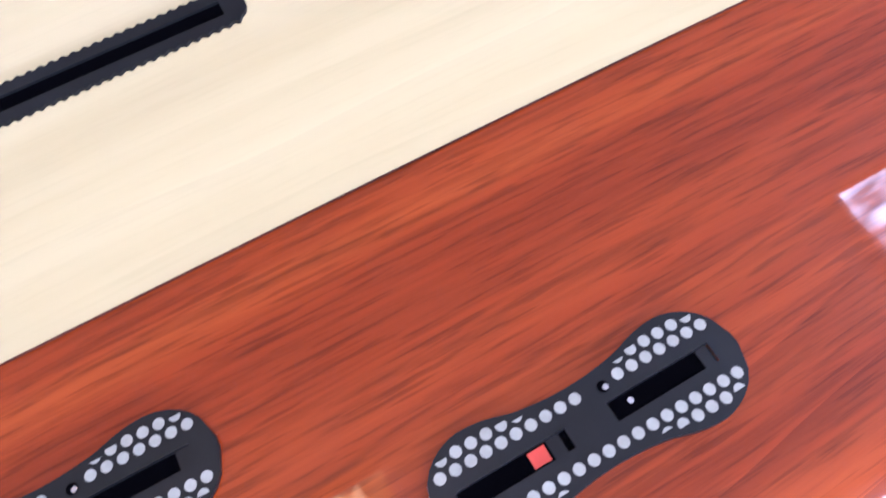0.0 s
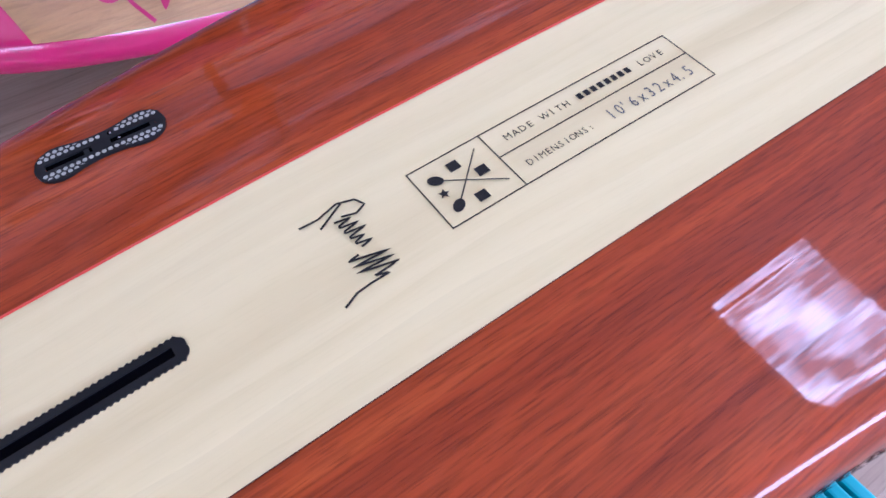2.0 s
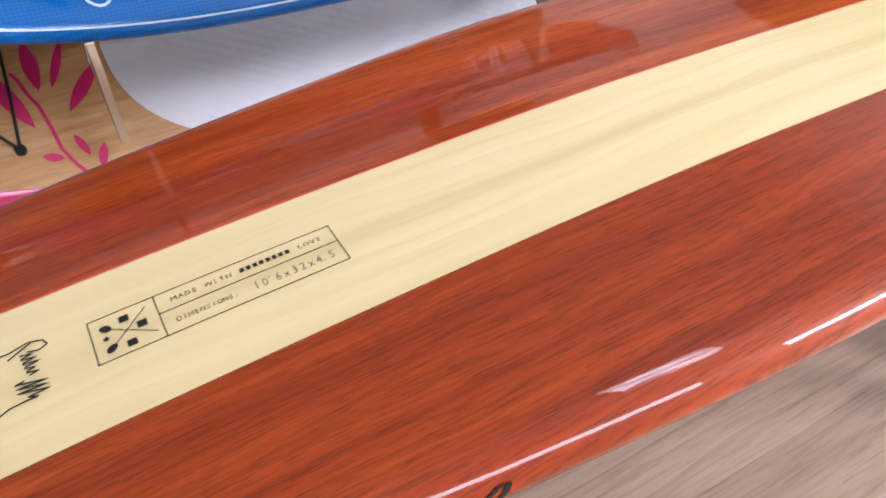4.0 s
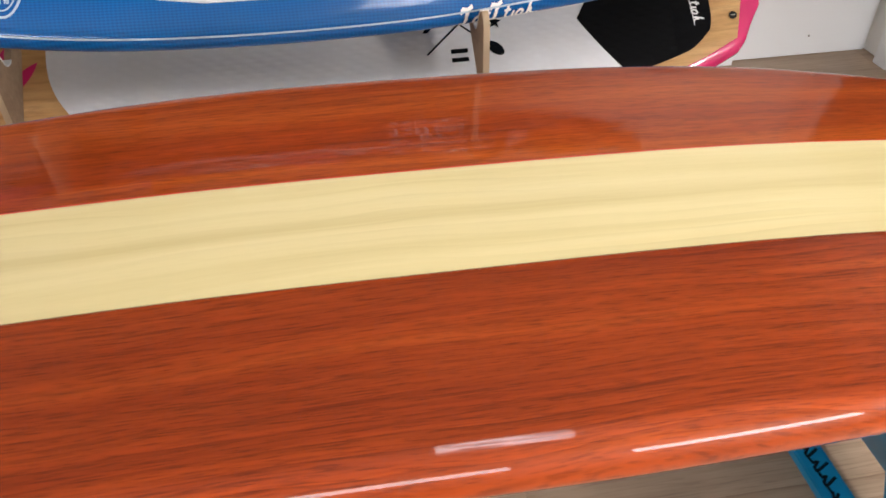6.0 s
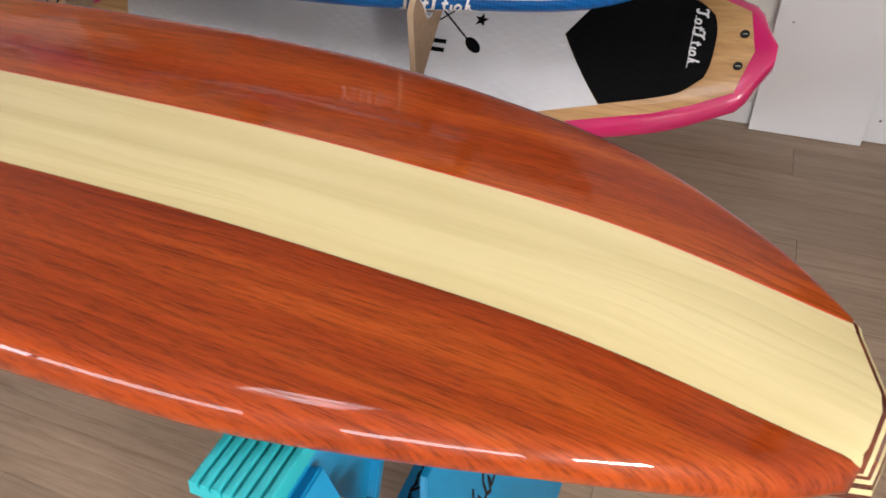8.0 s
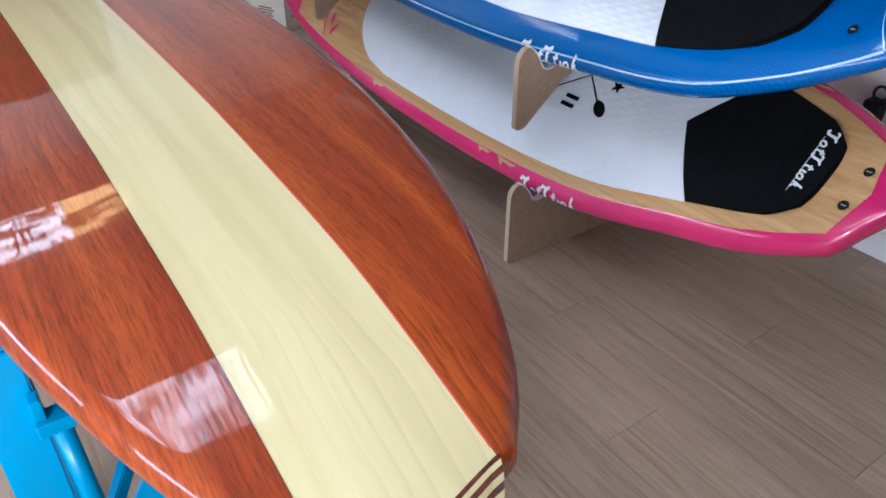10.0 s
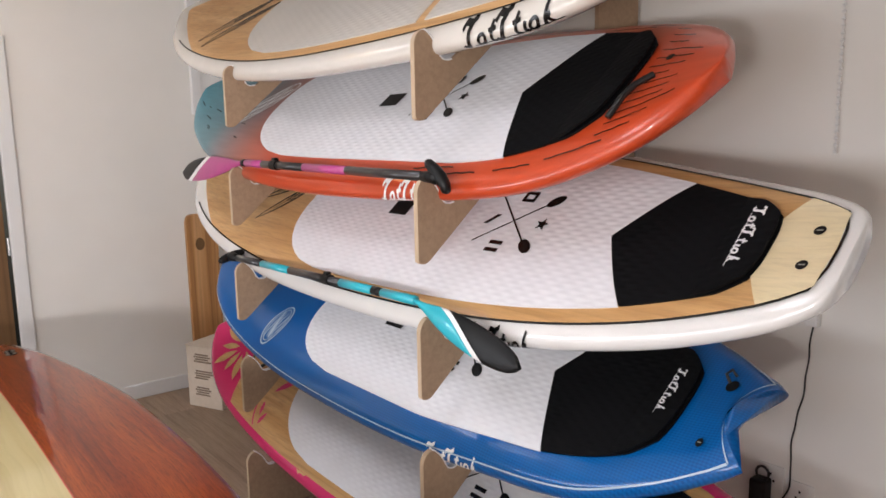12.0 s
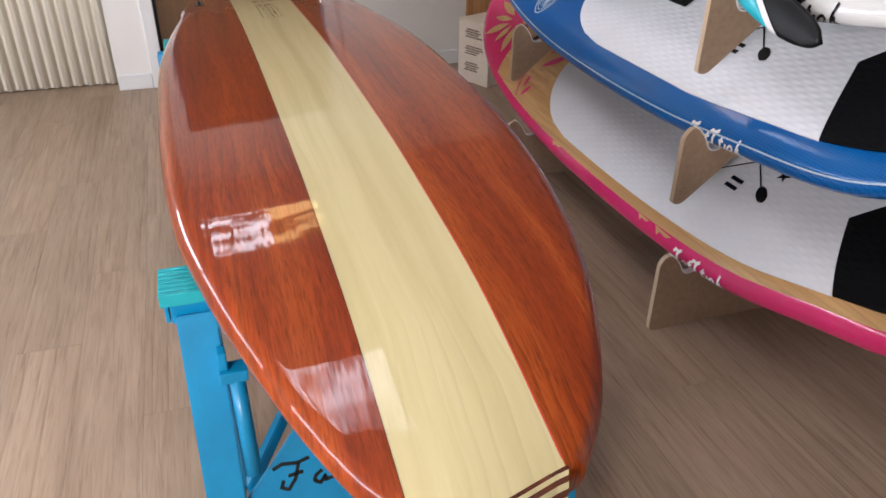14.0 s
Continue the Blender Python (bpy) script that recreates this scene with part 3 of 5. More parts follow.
hi = [bm.verts.new((x, y, CEIL - 0.012)) for x, y in prof]
for k in range(6):
    bm.faces.new((lo[k], lo[k + 1], hi[k + 1], hi[k]))
bm.faces.new(lo[::-1])
bm.faces.new(hi)
first = part("slat", bm, M_SLAT, slats, smooth=True)
first.location = (0, -0.79, 0)
for k in range(1, 26):
    s2 = new("slat", first.data)
    s2.parent, s2.location = slats, (0, -0.79 - 0.064 * k, 0)

# white boards that clad the wall beside the rack
for k, (x0, x1, front, screws) in enumerate(((1.603, 1.994, WY1 - 0.056, (1.66,)), (1.998, 2.655, WY1 - 0.012, (2.036, 2.36)))):
    cl = structure("wall_panel_%d" % (k + 1), box_bm(x0, x1, front, WY1 - 0.002, 0.002, 1.5, 0.003), M_PANELWHITE, "white painted board fixed to the wall with screws")
    for sx in screws:
        for sz in ((0.092, 1.4) if k else (0.43, 1.4)):
            part("screw", tube_bm([(sx, front + 0.001, sz), (sx, front - 0.0025, sz)], 0.0045, 8), M_STEEL, cl)

# light panels in the ceiling
for x, y, hx, hy, warm in ((0.770, -0.35, 0.290, 0.545, False), (-1.505, -0.175, 0.250, 0.385, True)):
    lp = thing("ceiling_light", "white ceiling light panel with a ribbed diffuser, switched on", "ceiling light", pose(x, y, CEIL), "ceiling light panels")
    for a0, a1, b0, b1 in ((-hx, hx, -hy, -hy + 0.025), (-hx, hx, hy - 0.025, hy), (-hx, -hx + 0.025, -hy + 0.025, hy - 0.025), (hx - 0.025, hx, -hy + 0.025, hy - 0.025)):
        part("frame", box_bm(a0, a1, b0, b1, -0.03, -0.001, 0.003), M_TRIM, lp)
    cut = hy - 0.025 - 0.34 if warm else hy - 0.025
    part("diffuser", box_bm(-hx + 0.025, hx - 0.025, -hy + 0.025, cut, -0.022, -0.006), M_GLOWGRID if warm else M_GLOW, lp, "glowing ribbed diffuser")
    if warm:
        part("diffuser", box_bm(-hx + 0.025, hx - 0.025, cut + 0.012, hy - 0.025, -0.022, -0.006), M_GLOWWARM, lp, "warm amber ribbed diffuser")

# ---- the wooden board on its trestles ----
STRIPE = 0.114
TILT_Y = 0.0432
_plan = spline([-1.45, -1.43, -1.36, -1.2, -1.0, -0.8, -0.4, 0.0, 0.4, 0.75, 1.03, 1.2, 1.33, 1.47, 1.58, 1.66, 1.722],
              [0.125, 0.150, 0.202, 0.275, 0.314, 0.340, 0.380, 0.412, 0.417, 0.409, 0.387, 0.356, 0.324, 0.278, 0.232, 0.188, 0.137])
bend = spline([-1.5, -1.2, -0.8, -0.4, 0.0, 0.4, 0.8, 1.1, 1.4, 1.7, 1.8], [0.760, 0.7946, 0.8299, 0.8505, 0.8621, 0.8591, 0.8493, 0.8294, 0.7960, 0.7211, 0.692])
EDGE_W, EDGE_H = 0.038, 0.045


def roll(x):
    """Width and height of the rounded rail at x: tighter towards the nose."""
    k = min(1.0, max(0.0, (x - 1.05) / 0.45))
    return min(EDGE_W * (1 - 0.16 * k), 0.5 * half(x)), EDGE_H * (1 - 0.25 * k)


slimmer = spline([-1.5, -1.0, -0.85, -0.72, -0.57, -0.4, -0.1, 0.3, 0.6, 1.8], [0.0, 0.0, 0.002, 0.011, 0.010, 0.004, 0.001, 0.002, 0.0, 0.0])


def half(x):
    """Half the hull's width; its south rail is drawn in a little behind the middle."""
    return _plan(x) - 0.5 * slimmer(x)


def off(x):
    """How far the hull's middle lies from that of the stripe."""
    return 0.011 + 0.5 * slimmer(x) + 0.006 * min(1.0, max(0.0, (x - 1.0) / 0.4)) * min(1.0, max(0.0, (1.722 - x) / 0.1))


def crest(x, y):
    return bend(x) + TILT_Y * y


def thick(x):
    return 0.120 * (1 - 0.35 * max(0.0, abs(x - 0.1) / 1.62) ** 4)


def upper(x, y):
    """Height of the upturned bottom: flat, rolled over at the rails."""
    h = half(x)
    w, e = roll(x)
    s = min(1.0, max(0.0, abs(y - off(x)) - (h - w)) / w)
    return crest(x, y) - e * (1 - math.sqrt(max(0.0, 1 - s * s)))


def lower(x, y):
    q = min(1.0, abs(y - off(x)) / half(x))
    e = roll(x)[1]
    return crest(x, y) - e - (thick(x) - e) * math.sqrt(max(0.0, 1 - q ** 2.6))


def nosewarp(x, y):
    t = max(0.0, (x - 1.5) / 0.222)
    return x + 0.034 * t * t * max(0.0, 1 - abs(y + 0.015) / 0.125)


def skin(x, y, lift=0.0):
    """A place on the upturned hull of the wooden board."""
    return Vector((nosewarp(x, y), y, upper(x, y) + lift))


board = thing("wooden_paddle_board", "upturned glossy mahogany paddle board with cream stripe on two trestles", "paddle board")
xs = [-1.45, -1.445, -1.43] + [-1.40 + 0.04 * k for k in range(76)] + [1.62, 1.64, 1.66, 1.68, 1.70, 1.712, 1.722]
QS = [math.sin(math.pi / 2 * k / 26) for k in range(27)]
bm = bmesh.new()
rows = []
for x in xs:
    h = half(x)
    hn, hs = h + off(x), h - off(x)
    top_n = [bm.verts.new((nosewarp(x, y), y, upper(x, y))) for y in [STRIPE + (hn - STRIPE) * q for q in QS]]
    top_s = [bm.verts.new((nosewarp(x, -y), -y, upper(x, -y))) for y in [STRIPE + (hs - STRIPE) * q for q in QS]]
    bot = [bm.verts.new((nosewarp(x, off(x) + y), off(x) + y, lower(x, off(x) + y))) for y in [h * math.sin(math.pi / 2 * k / 14) for k in range(13, -14, -1)]]
    rows.append((top_n, bot, top_s))
for (a, b, c), (a2, b2, c2) in zip(rows, rows[1:]):
    loop = a + b + c[::-1]
    loop2 = a2 + b2 + c2[::-1]
    for i in range(len(loop) - 1):
        bm.faces.new((loop[i], loop[i + 1], loop2[i + 1], loop2[i]))
for end in (rows[0], rows[-1]):
    bm.faces.new(end[0] + end[1] + end[2][::-1])
part("hull", bm, M_RED, board, "glossy red-brown mahogany veneer", smooth=True)
cols = [[(x, -STRIPE + 2 * STRIPE * k / 8) for k in range(9)] for x in xs]
part("centre_stripe", strip_bm(skin, cols, lift=0.0), M_CREAM, board, "glossy cream paulownia wood stripe", smooth=True)
# thin stringer lines on both sides of the stripe
for s in (-1, 1):
    part("stringer_line", strip_bm(skin, [[(x, s * STRIPE - (0.0006 if s < 0 else 0.0014)), (x, s * STRIPE + (0.0006 if s < 0 else 0.0014))] for x in xs[2:-1]], lift=0.0008), M_DARKVENEER if s < 0 else M_PINLINE, board)
# laminated block on the nose tip
prev = None
BW = 0.118
for k in range(7):
    bm = bmesh.new()
    rings = []
    for j in (0, 1):
        d = (k + j) / 7
        out, drop = 0.030 * math.sin(d * 1.35), 0.062 * (1 - math.cos(d * 1.5))
        ring = []
        for i in range(13):
            y = -BW + 2 * BW * i / 12
            ring.append(bm.verts.new((nosewarp(1.722, y) + out, y * (1 - 0.10 * d), upper(1.722, y) - drop - 0.0005)))
        rings.append(ring)
    for i in range(12):
        bm.faces.new((rings[0][i], rings[0][i + 1], rings[1][i + 1], rings[1][i]))
    g = bmesh.ops.extrude_face_region(bm, geom=list(bm.faces))
    for v in g["geom"]:
        if isinstance(v, bmesh.types.BMVert):
            v.co.x -= 0.05
            v.co.z -= 0.012
    part("nose_lamination", bm, M_DARKVENEER if k % 2 == 0 else M_CREAM, board)

# printed label, lettering along the board
LX0, LX1, LXD, LY0, LYM, LY1 = -0.75, -0.452, -0.675, -0.029, 0.008, 0.039
polys = []
for a, b in (((LX0, LY0), (LX1, LY0)), ((LX0, LY1), (LX1, LY1)), ((LX0, LY0), (LX0, LY1)), ((LX1, LY0), (LX1, LY1)), ((LXD, LY0), (LXD, LY1)), ((LXD, LYM), (LX1, LYM))):
    n = 8
    pts = [(a[0] + (b[0] - a[0]) * i / n, a[1] + (b[1] - a[1]) * i / n) for i in range(n + 1)]
    polys += stroke(pts, 0.0013)
cx, cy = (LX0 + LXD) / 2, (LY0 + LY1) / 2
polys += stroke([(cx - 0.024, cy - 0.022), (cx + 0.026, cy + 0.024)], 0.0012) + stroke([(cx - 0.024, cy + 0.017), (cx + 0.03, cy - 0.02)], 0.0012)
polys += [disc(cx - 0.02, cy - 0.018, 0.0072, 0.005, turn=0.7), disc(cx - 0.021, cy + 0.0145, 0.0072, 0.005, turn=-0.6)]
polys += star(cx - 0.023, cy - 0.001, 0.0055)
polys += [[(cx - 0.005 + a, cy + 0.014 + b) for a, b in ((0, 0), (0.011, 0), (0.011, 0.010), (0, 0.010))], [(cx + 0.012 + a, cy - 0.004 + b) for a, b in ((0, 0), (0.011, 0), (0.011, 0.010), (0, 0.010))], [(cx - 0.004 + a, cy - 0.026 + b) for a, b in ((0, 0), (0.011, 0), (0.011, 0.010), (0, 0.010))]]
part("label_print", decal_bm(skin, polys), M_INK, board, "thin black printed label with crossed paddles")


def letters(name, text, x, y, size, ink, pitch, wide=1.0):
    bm = bmesh.new()
    k = -1
    for ch in text:
        k += 0.62 if ch in "'." else 1
        if ch == " ":
            continue
        flat = text_bm(ch, size, lambda a, b: (a, b), lambda a, b, l: Vector((a, b, 0)))
        mid = (min(v.co.x for v in flat.verts) + max(v.co.x for v in flat.verts)) / 2
        flat.free()
        one = text_bm(ch, size, lambda a, b: (x + (k + 0.45) * pitch + (a - mid) * wide, y + b), skin)
        me = bpy.data.meshes.new("glyph")
        one.to_mesh(me)
        one.free()
        bm.from_mesh(me)
        bpy.data.meshes.remove(me)
    part(name, bm, ink, board)


letters("label_word", "MADE WITH", -0.658, 0.0195, 0.0102, M_INK, 0.0083)
letters("label_word", "LOVE", -0.500, 0.0195, 0.0102, M_INK, 0.0083)
for k in range(8):
    x = -0.574 + 0.0083 * k
    part("label_bar", decal_bm(skin, [[(x, 0.0196), (x + 0.0055, 0.0196), (x + 0.0055, 0.0266), (x, 0.0266)]]), M_INK, board)
letters("label_word", "DIMENSIONS:", -0.660, -0.0145, 0.0098, M_INK, 0.0068, 0.92)
letters("hand_lettering", "10'6x32x4.5", -0.569, -0.0165, 0.0185, M_GREYINK, 0.0104, 0.78)
# handwritten mark: plain slanted strokes, not to be read
H = 0.006
hand = [[(-0.852, 0.048), (-0.835, 0.047), (-0.815, 0.052), (-0.800, 0.047), (-0.796, 0.038), (-0.806, 0.034), (-0.818, 0.038)], [(-0.812, 0.050), (-0.838, 0.037)]]
zig = []
for k in range(5):
    y = 0.034 - 0.007 * k
    zig += [(-0.826 + 0.001 * k, y + 0.002), (-0.812 + 0.003 * (k % 3), y - 0.001), (-0.824 + 0.001 * k, y - 0.003)]
hand.append(zig)
zig = [(-0.826, -0.002)]
for k in range(3):
    y = -0.006 - 0.0065 * k
    zig += [(-0.836, y + 0.003), (-0.803, y - 0.006)]
hand.append(zig + [(-0.826, -0.026), (-0.815, -0.030), (-0.832, -0.030), (-0.845, -0.031), (-0.859, -0.037)])
for run in hand:
    part("pen_stroke", line_bm(skin, [[(x + H - 0.004, y - 0.003) for x, y in run]], 0.0020, 0.0016), M_INK, board, "black handwritten pen stroke")


def rail(x, d, lift=0.0012):
    """A place on the near rail; d runs from its widest line up (+) and down (-)."""
    h, a = half(x), radians(60) * abs(d)
    if d >= 0:
        y = off(x) - (h - EDGE_W + EDGE_W * math.cos(a))
        z = crest(x, y) - EDGE_H * (1 - math.sin(a))
        n = Vector((0, -math.cos(a), math.sin(a)))
    else:
        y = off(x) - h * math.cos(a) ** (2 / 2.6)
        z = crest(x, y) - EDGE_H - (thick(x) - EDGE_H) * math.sin(a)
        n = Vector((0, -math.cos(a), -math.sin(a)))
    return Vector((x, y, z)) + n * lift


# script-like mark low on the rail: small linked loops with a tall hooked sign at its end
for k in range(11):
    x = -0.765 + 0.0285 * k
    hgt = (0.8, 0.5, 0.5, 0.55, 0.6, 0.55, 0.85, 0.5, 0.5, 0.55, 1.0)[k]
    lean = 0.030 * hgt
    run = [(x - 0.006, -0.22), (x + 0.4 * lean, -0.22 + 0.35 * hgt), (x + lean, -0.22 + 0.62 * hgt), (x + lean + 0.008, -0.22 + 0.58 * hgt), (x + lean + 0.005, -0.22 + 0.40 * hgt), (x + 0.5 * lean + 0.008, -0.22 + 0.12 * hgt), (x + 0.024, -0.22), (x + 0.034, -0.18)]
    part("rail_mark", line_bm(rail, [run], 0.0080, 0.0014), M_INK, board)


def box_plate(surface, u0, u1, half_width):
    return strip_bm(surface, [[(u, v) for v in (-half_width, half_width)] for u in (u0, u1)], lift=0.0012)


def fin_box(x, y, turn, liner=False):
    """A waisted side fin plug: black plate, two slots, silver dots and two screws."""
    c, s = math.cos(turn), math.sin(turn)

    def sur(u, v, lift):
        return skin(x + u * c - v * s, y + u * s + v * c, lift)
    w = spline([-0.0595, -0.056, -0.045, -0.033, -0.018, 0.0, 0.018, 0.033, 0.045, 0.056, 0.0595], [0.002, 0.012, 0.0195, 0.0200, 0.0163, 0.0148, 0.0163, 0.0200, 0.0195, 0.012, 0.002])
    fb = new("fin_plug")
    fb.parent = board
    us = [-0.0595 + 0.119 * k / 44 for k in range(45)]
    for s0 in (-1, 1):
        part("plug_plate", strip_bm(sur, [[(u, s0 * (w(u) * q + (0.0036 * (1 - q) if w(u) > 0.0036 else 0))) for q in (0, 0.33, 0.66, 0.93, 1)] for u in us], edge=0.0024, lift=0.0022), M_BLACKPL, fb, smooth=False)
    for u0, u1 in ((-0.0595, -0.0500), (-0.0085, 0.0085), (0.0500, 0.0595)):
        n = [u0 + (u1 - u0) * k / 4 for k in range(5)]
        part("plug_bridge", strip_bm(sur, [[(u, v * min(0.0036, w(u))) for v in (-1, 0, 1)] for u in n], lift=0.0022), M_BLACKPL, fb)
    # black sheet on the hull, painting the dark inside both slots
    part("slot", strip_bm(sur, [[(u, v) for v in (-0.0036, 0.0036)] for u in (-0.05, -0.03, 0, 0.03, 0.05)], lift=0.0004), M_HOLESHADE, fb)
    # printed dots in staggered rows, cut off along the slots and the rim
    dots = []
    for i in range(-10, 11):
        for j in range(-4, 5):
            u, v = i * 0.0058 + (0.0029 if j % 2 else 0), j * 0.0050
            lo, hi = 0.0066, w(u) - 0.0026
            if abs(u) > 0.0535 or abs(v) < lo - 0.001 or abs(v) > hi + 0.001 or (v > 0 and 0.004 < u < 0.0155):
                continue
            side = 1 if v > 0 else -1
            dots.append([(a, side * min(hi, max(lo, abs(b)))) for a, b in disc(u, v, 0.00215, n=12)])
    part("silver_dots", decal_bm(sur, dots, lift=0.0027), M_SILVER, fb, kind="stuff")
    # black disc for the shade in the screw hole
    part("screw_hole_shade", decal_bm(sur, [disc(0.0105, 0.0088, 0.0021, n=12)], lift=0.0026), M_HOLESHADE, fb)
    part("screw", decal_bm(sur, [disc(0.0112, 0.0082, 0.0011, n=8)], lift=0.0029), M_STEEL, fb)
    # slot ends, stepped down, with a small steel pin
    for u in (0.0475, -0.0135):
        part("slot_step", box_plate(sur, u - 0.0025, u + 0.0025, 0.0036), M_BLACKPL, fb)
    if liner:
        part("slot_liner", box_plate(sur, -0.0235, -0.0170, 0.0028), M_PINLINE, fb, "red plastic slot liner")
    part("pin", decal_bm(sur, [disc(0.0165, 0.0005, 0.0012, n=8)], lift=0.0010), M_STEEL, fb)


fin_box(-0.936, -0.238, 0.015, liner=True)
fin_box(-1.108, -0.180, 0.0)
fin_box(-0.946, 0.234, -0.06)
fin_box(-1.120, 0.180, -0.06)
# centre fin box with a scalloped rim
n = 320
us = [-1.245 + 0.279 * k / n for k in range(n + 1)]


def rimw(u):
    endr = min(1.0, (u + 1.245) / 0.006, (-0.966 - u) / 0.006)
    return 0.0025 + (0.0088 + 0.0007 * math.cos(u * math.tau / 0.0052)) * math.sqrt(max(0.02, endr))


cfb = new("centre_fin_box")
cfb.parent = board
for s0 in (-1, 1):
    part("fin_box_rim", strip_bm(skin, [[(u, 0.0055 + s0 * (0.0045 + (rimw(u) - 0.0045) * q)) for q in (0, 0.5, 0.92, 1)] for u in us], edge=0.002, lift=0.0018), M_BLACKPL, cfb)
for u0, u1 in ((-1.245, -1.235), (-0.977, -0.966)):
    part("fin_box_end", strip_bm(skin, [[(u0 + (u1 - u0) * k / 4, 0.0055 + v) for v in (-0.0045, 0, 0.0045)] for k in range(5)], lift=0.0018), M_BLACKPL, cfb)
# slot depth shown by a black sheet lying on the stripe
part("slot", strip_bm(skin, [[(u, 0.0055 + v) for v in (-0.0047, 0.0047)] for u in us], lift=0.0004), M_HOLESHADE, cfb)

# ---- trestles ----


def trestle(x):
    """Folding trestle: ribbed cap on a beam, splayed plate legs, gussets, locking levers and a low stretcher."""
    t = thing("trestle", "turquoise painted folding trestle with a ribbed grip on its beam", "trestle", pose(x, 0, 0), "trestles under the board")
    TOP = 0.735
    part("beam", box_bm(-0.043, 0.043, -0.405, 0.355, TOP - 0.072, TOP - 0.024, 0.004), M_TEAL, t)
    comb = [(-0.052, TOP - 0.026), (0.052, TOP - 0.026)]
    for k in range(7):
        a = 0.052 - 0.0149 * k
        comb += [(a, TOP - 0.001), (a - 0.002, TOP), (a - 0.0085, TOP), (a - 0.0105, TOP - 0.001)]
        if k < 6:
            comb += [(a - 0.0108, TOP - 0.009), (a - 0.0146, TOP - 0.009)]
    part("ribbed_cap", plate_bm(comb, "y", -0.419, 0.365), M_TEALTOP, t, "ribbed green-blue grip cap")
    for sy in (-1, 1):
        def span(a, b):
            return sorted((sy * a, sy * b))
        part("beam_end", box_bm(-0.044, 0.044, *(span(0.406, 0.414) if sy < 0 else (0.356, 0.362)), TOP - 0.066, TOP - 0.027, 0.002), M_TEAL, t)
        for sx in (-1, 1):
            o = [(0.030, TOP - 0.06), (0.060, TOP - 0.045), (0.300, 0.0), (0.268, 0.0)] if sx > 0 else [(0.035, TOP - 0.06), (0.005, TOP - 0.045), (-0.170, 0.0), (-0.138, 0.0)]
            leg = part("leg", plate_bm(o, "y", *span(0.322, 0.396), 0.003), M_TEAL, t)
            part("foot", box_bm(o[2][0] - sx * 0.016 - 0.024, o[2][0] - sx * 0.016 + 0.024, *span(0.328, 0.395), 0.0, 0.018, 0.003), M_BLACKPL, leg, "black rubber foot")
            if sx < 0:
                continue
            # locking lever along the leg, with its clamp
            top, low = Vector((sx * 0.110, sy * 0.305, 0.575)), Vector((sx * 0.178, sy * 0.300, 0.375))
            lever = part("lever", tube_bm([top, (top + low) / 2, low], 0.0155), M_TEAL, t, smooth=True)
            part("clamp", box_bm(sx * 0.108 - 0.02, sx * 0.108 + 0.02, *span(0.283, 0.336), 0.565, 0.590, 0.003), M_TEAL, lever)
            part("clamp", box_bm(sx * 0.104 - 0.014, sx * 0.104 + 0.014, *span(0.318, 0.334), 0.590, 0.63, 0.003), M_TEAL, lever)
        # diagonal gusset under the beam and the strut that runs from it down to the stretcher
        o = [(sy * 0.335, TOP - 0.075), (sy * 0.235, TOP - 0.075), (sy * 0.160, 0.47), (sy * 0.215, 0.44)]
        part("gusset", plate_bm(o, "x", 0.004, 0.032, 0.003), M_TEAL, t)
        o = [(sy * 0.150, 0.50), (sy * 0.172, 0.50), (sy * 0.322, 0.195), (sy * 0.296, 0.195)]
        part("strut", plate_bm(o, "x", 0.012, 0.046, 0.003), M_TEAL, t)
    part("stretcher", plate_bm([(-0.006, 0.175), (0.056, 0.175), (0.056, 0.198), (-0.006, 0.198)], "y", -0.320, 0.320, 0.003), M_TEAL, t)
    # script-like mark on the stretcher
    for k in range(8):
        a, h = -0.20 + 0.034 * k, (0.034, 0.016, 0.030, 0.034, 0.030, 0.016, 0.016, 0.034)[k]
        run = [(0.012 + h, a + 0.02), (0.010 + 0.5 * h, a + 0.010), (0.013, a + 0.004), (0.014, a + 0.014), (0.010 + 0.55 * h, a + 0.026), (0.016, a + 0.024), (0.015, a + 0.036)]
        part("script_stroke", line_bm(lambda p, q, lift: Vector((p, q, 0.198 + lift)), [run], 0.006, 0.0008), M_INK, t)
    # panel between the legs, cut off slantwise at its ends, in the plane of the legs
    lean = -0.24 / 0.675
    me = plate_bm([(-0.321, 0.06), (0.321, 0.06), (0.321, 0.30), (0.16, 0.475), (-0.16, 0.475), (-0.321, 0.30)], "x", -0.006, 0.006, 0.002)
    for v in me.verts:
        v.co.x += 0.278 + lean * v.co.z
    panel = part("leg_panel", me, M_TEAL, t)

    # script-like mark on the panel: a large first sign, then small linked loops
    def on_panel(a, b, lift):
        return Vector((0.278 + lean * b + 0.006 + lift, a, b))
    runs = [[(-0.265, 0.352), (-0.245, 0.360), (-0.215, 0.356), (-0.190, 0.362)], [(-0.212, 0.356), (-0.222, 0.325), (-0.238, 0.305), (-0.252, 0.312), (-0.246, 0.326)], [(-0.236, 0.333), (-0.205, 0.336)]]
    for k in range(7):
        a, h = -0.185 + 0.045 * k, (0.028, 0.05, 0.055, 0.05, 0.028, 0.028, 0.055)[k]
        runs.append([(a + 0.018, 0.305 + 0.9 * h), (a + 0.004, 0.305 + 0.6 * h), (a, 0.312), (a + 0.012, 0.304), (a + 0.024, 0.305 + 0.5 * h), (a + 0.022, 0.308), (a + 0.044, 0.312)])
    for run in runs:
        part("script_stroke", line_bm(on_panel, [run], 0.0075, 0.0008), M_INK, panel)
    return t


tr = trestle(1.09)
copy_thing(tr, pose(-0.645, -0.027, 0, rz=180))

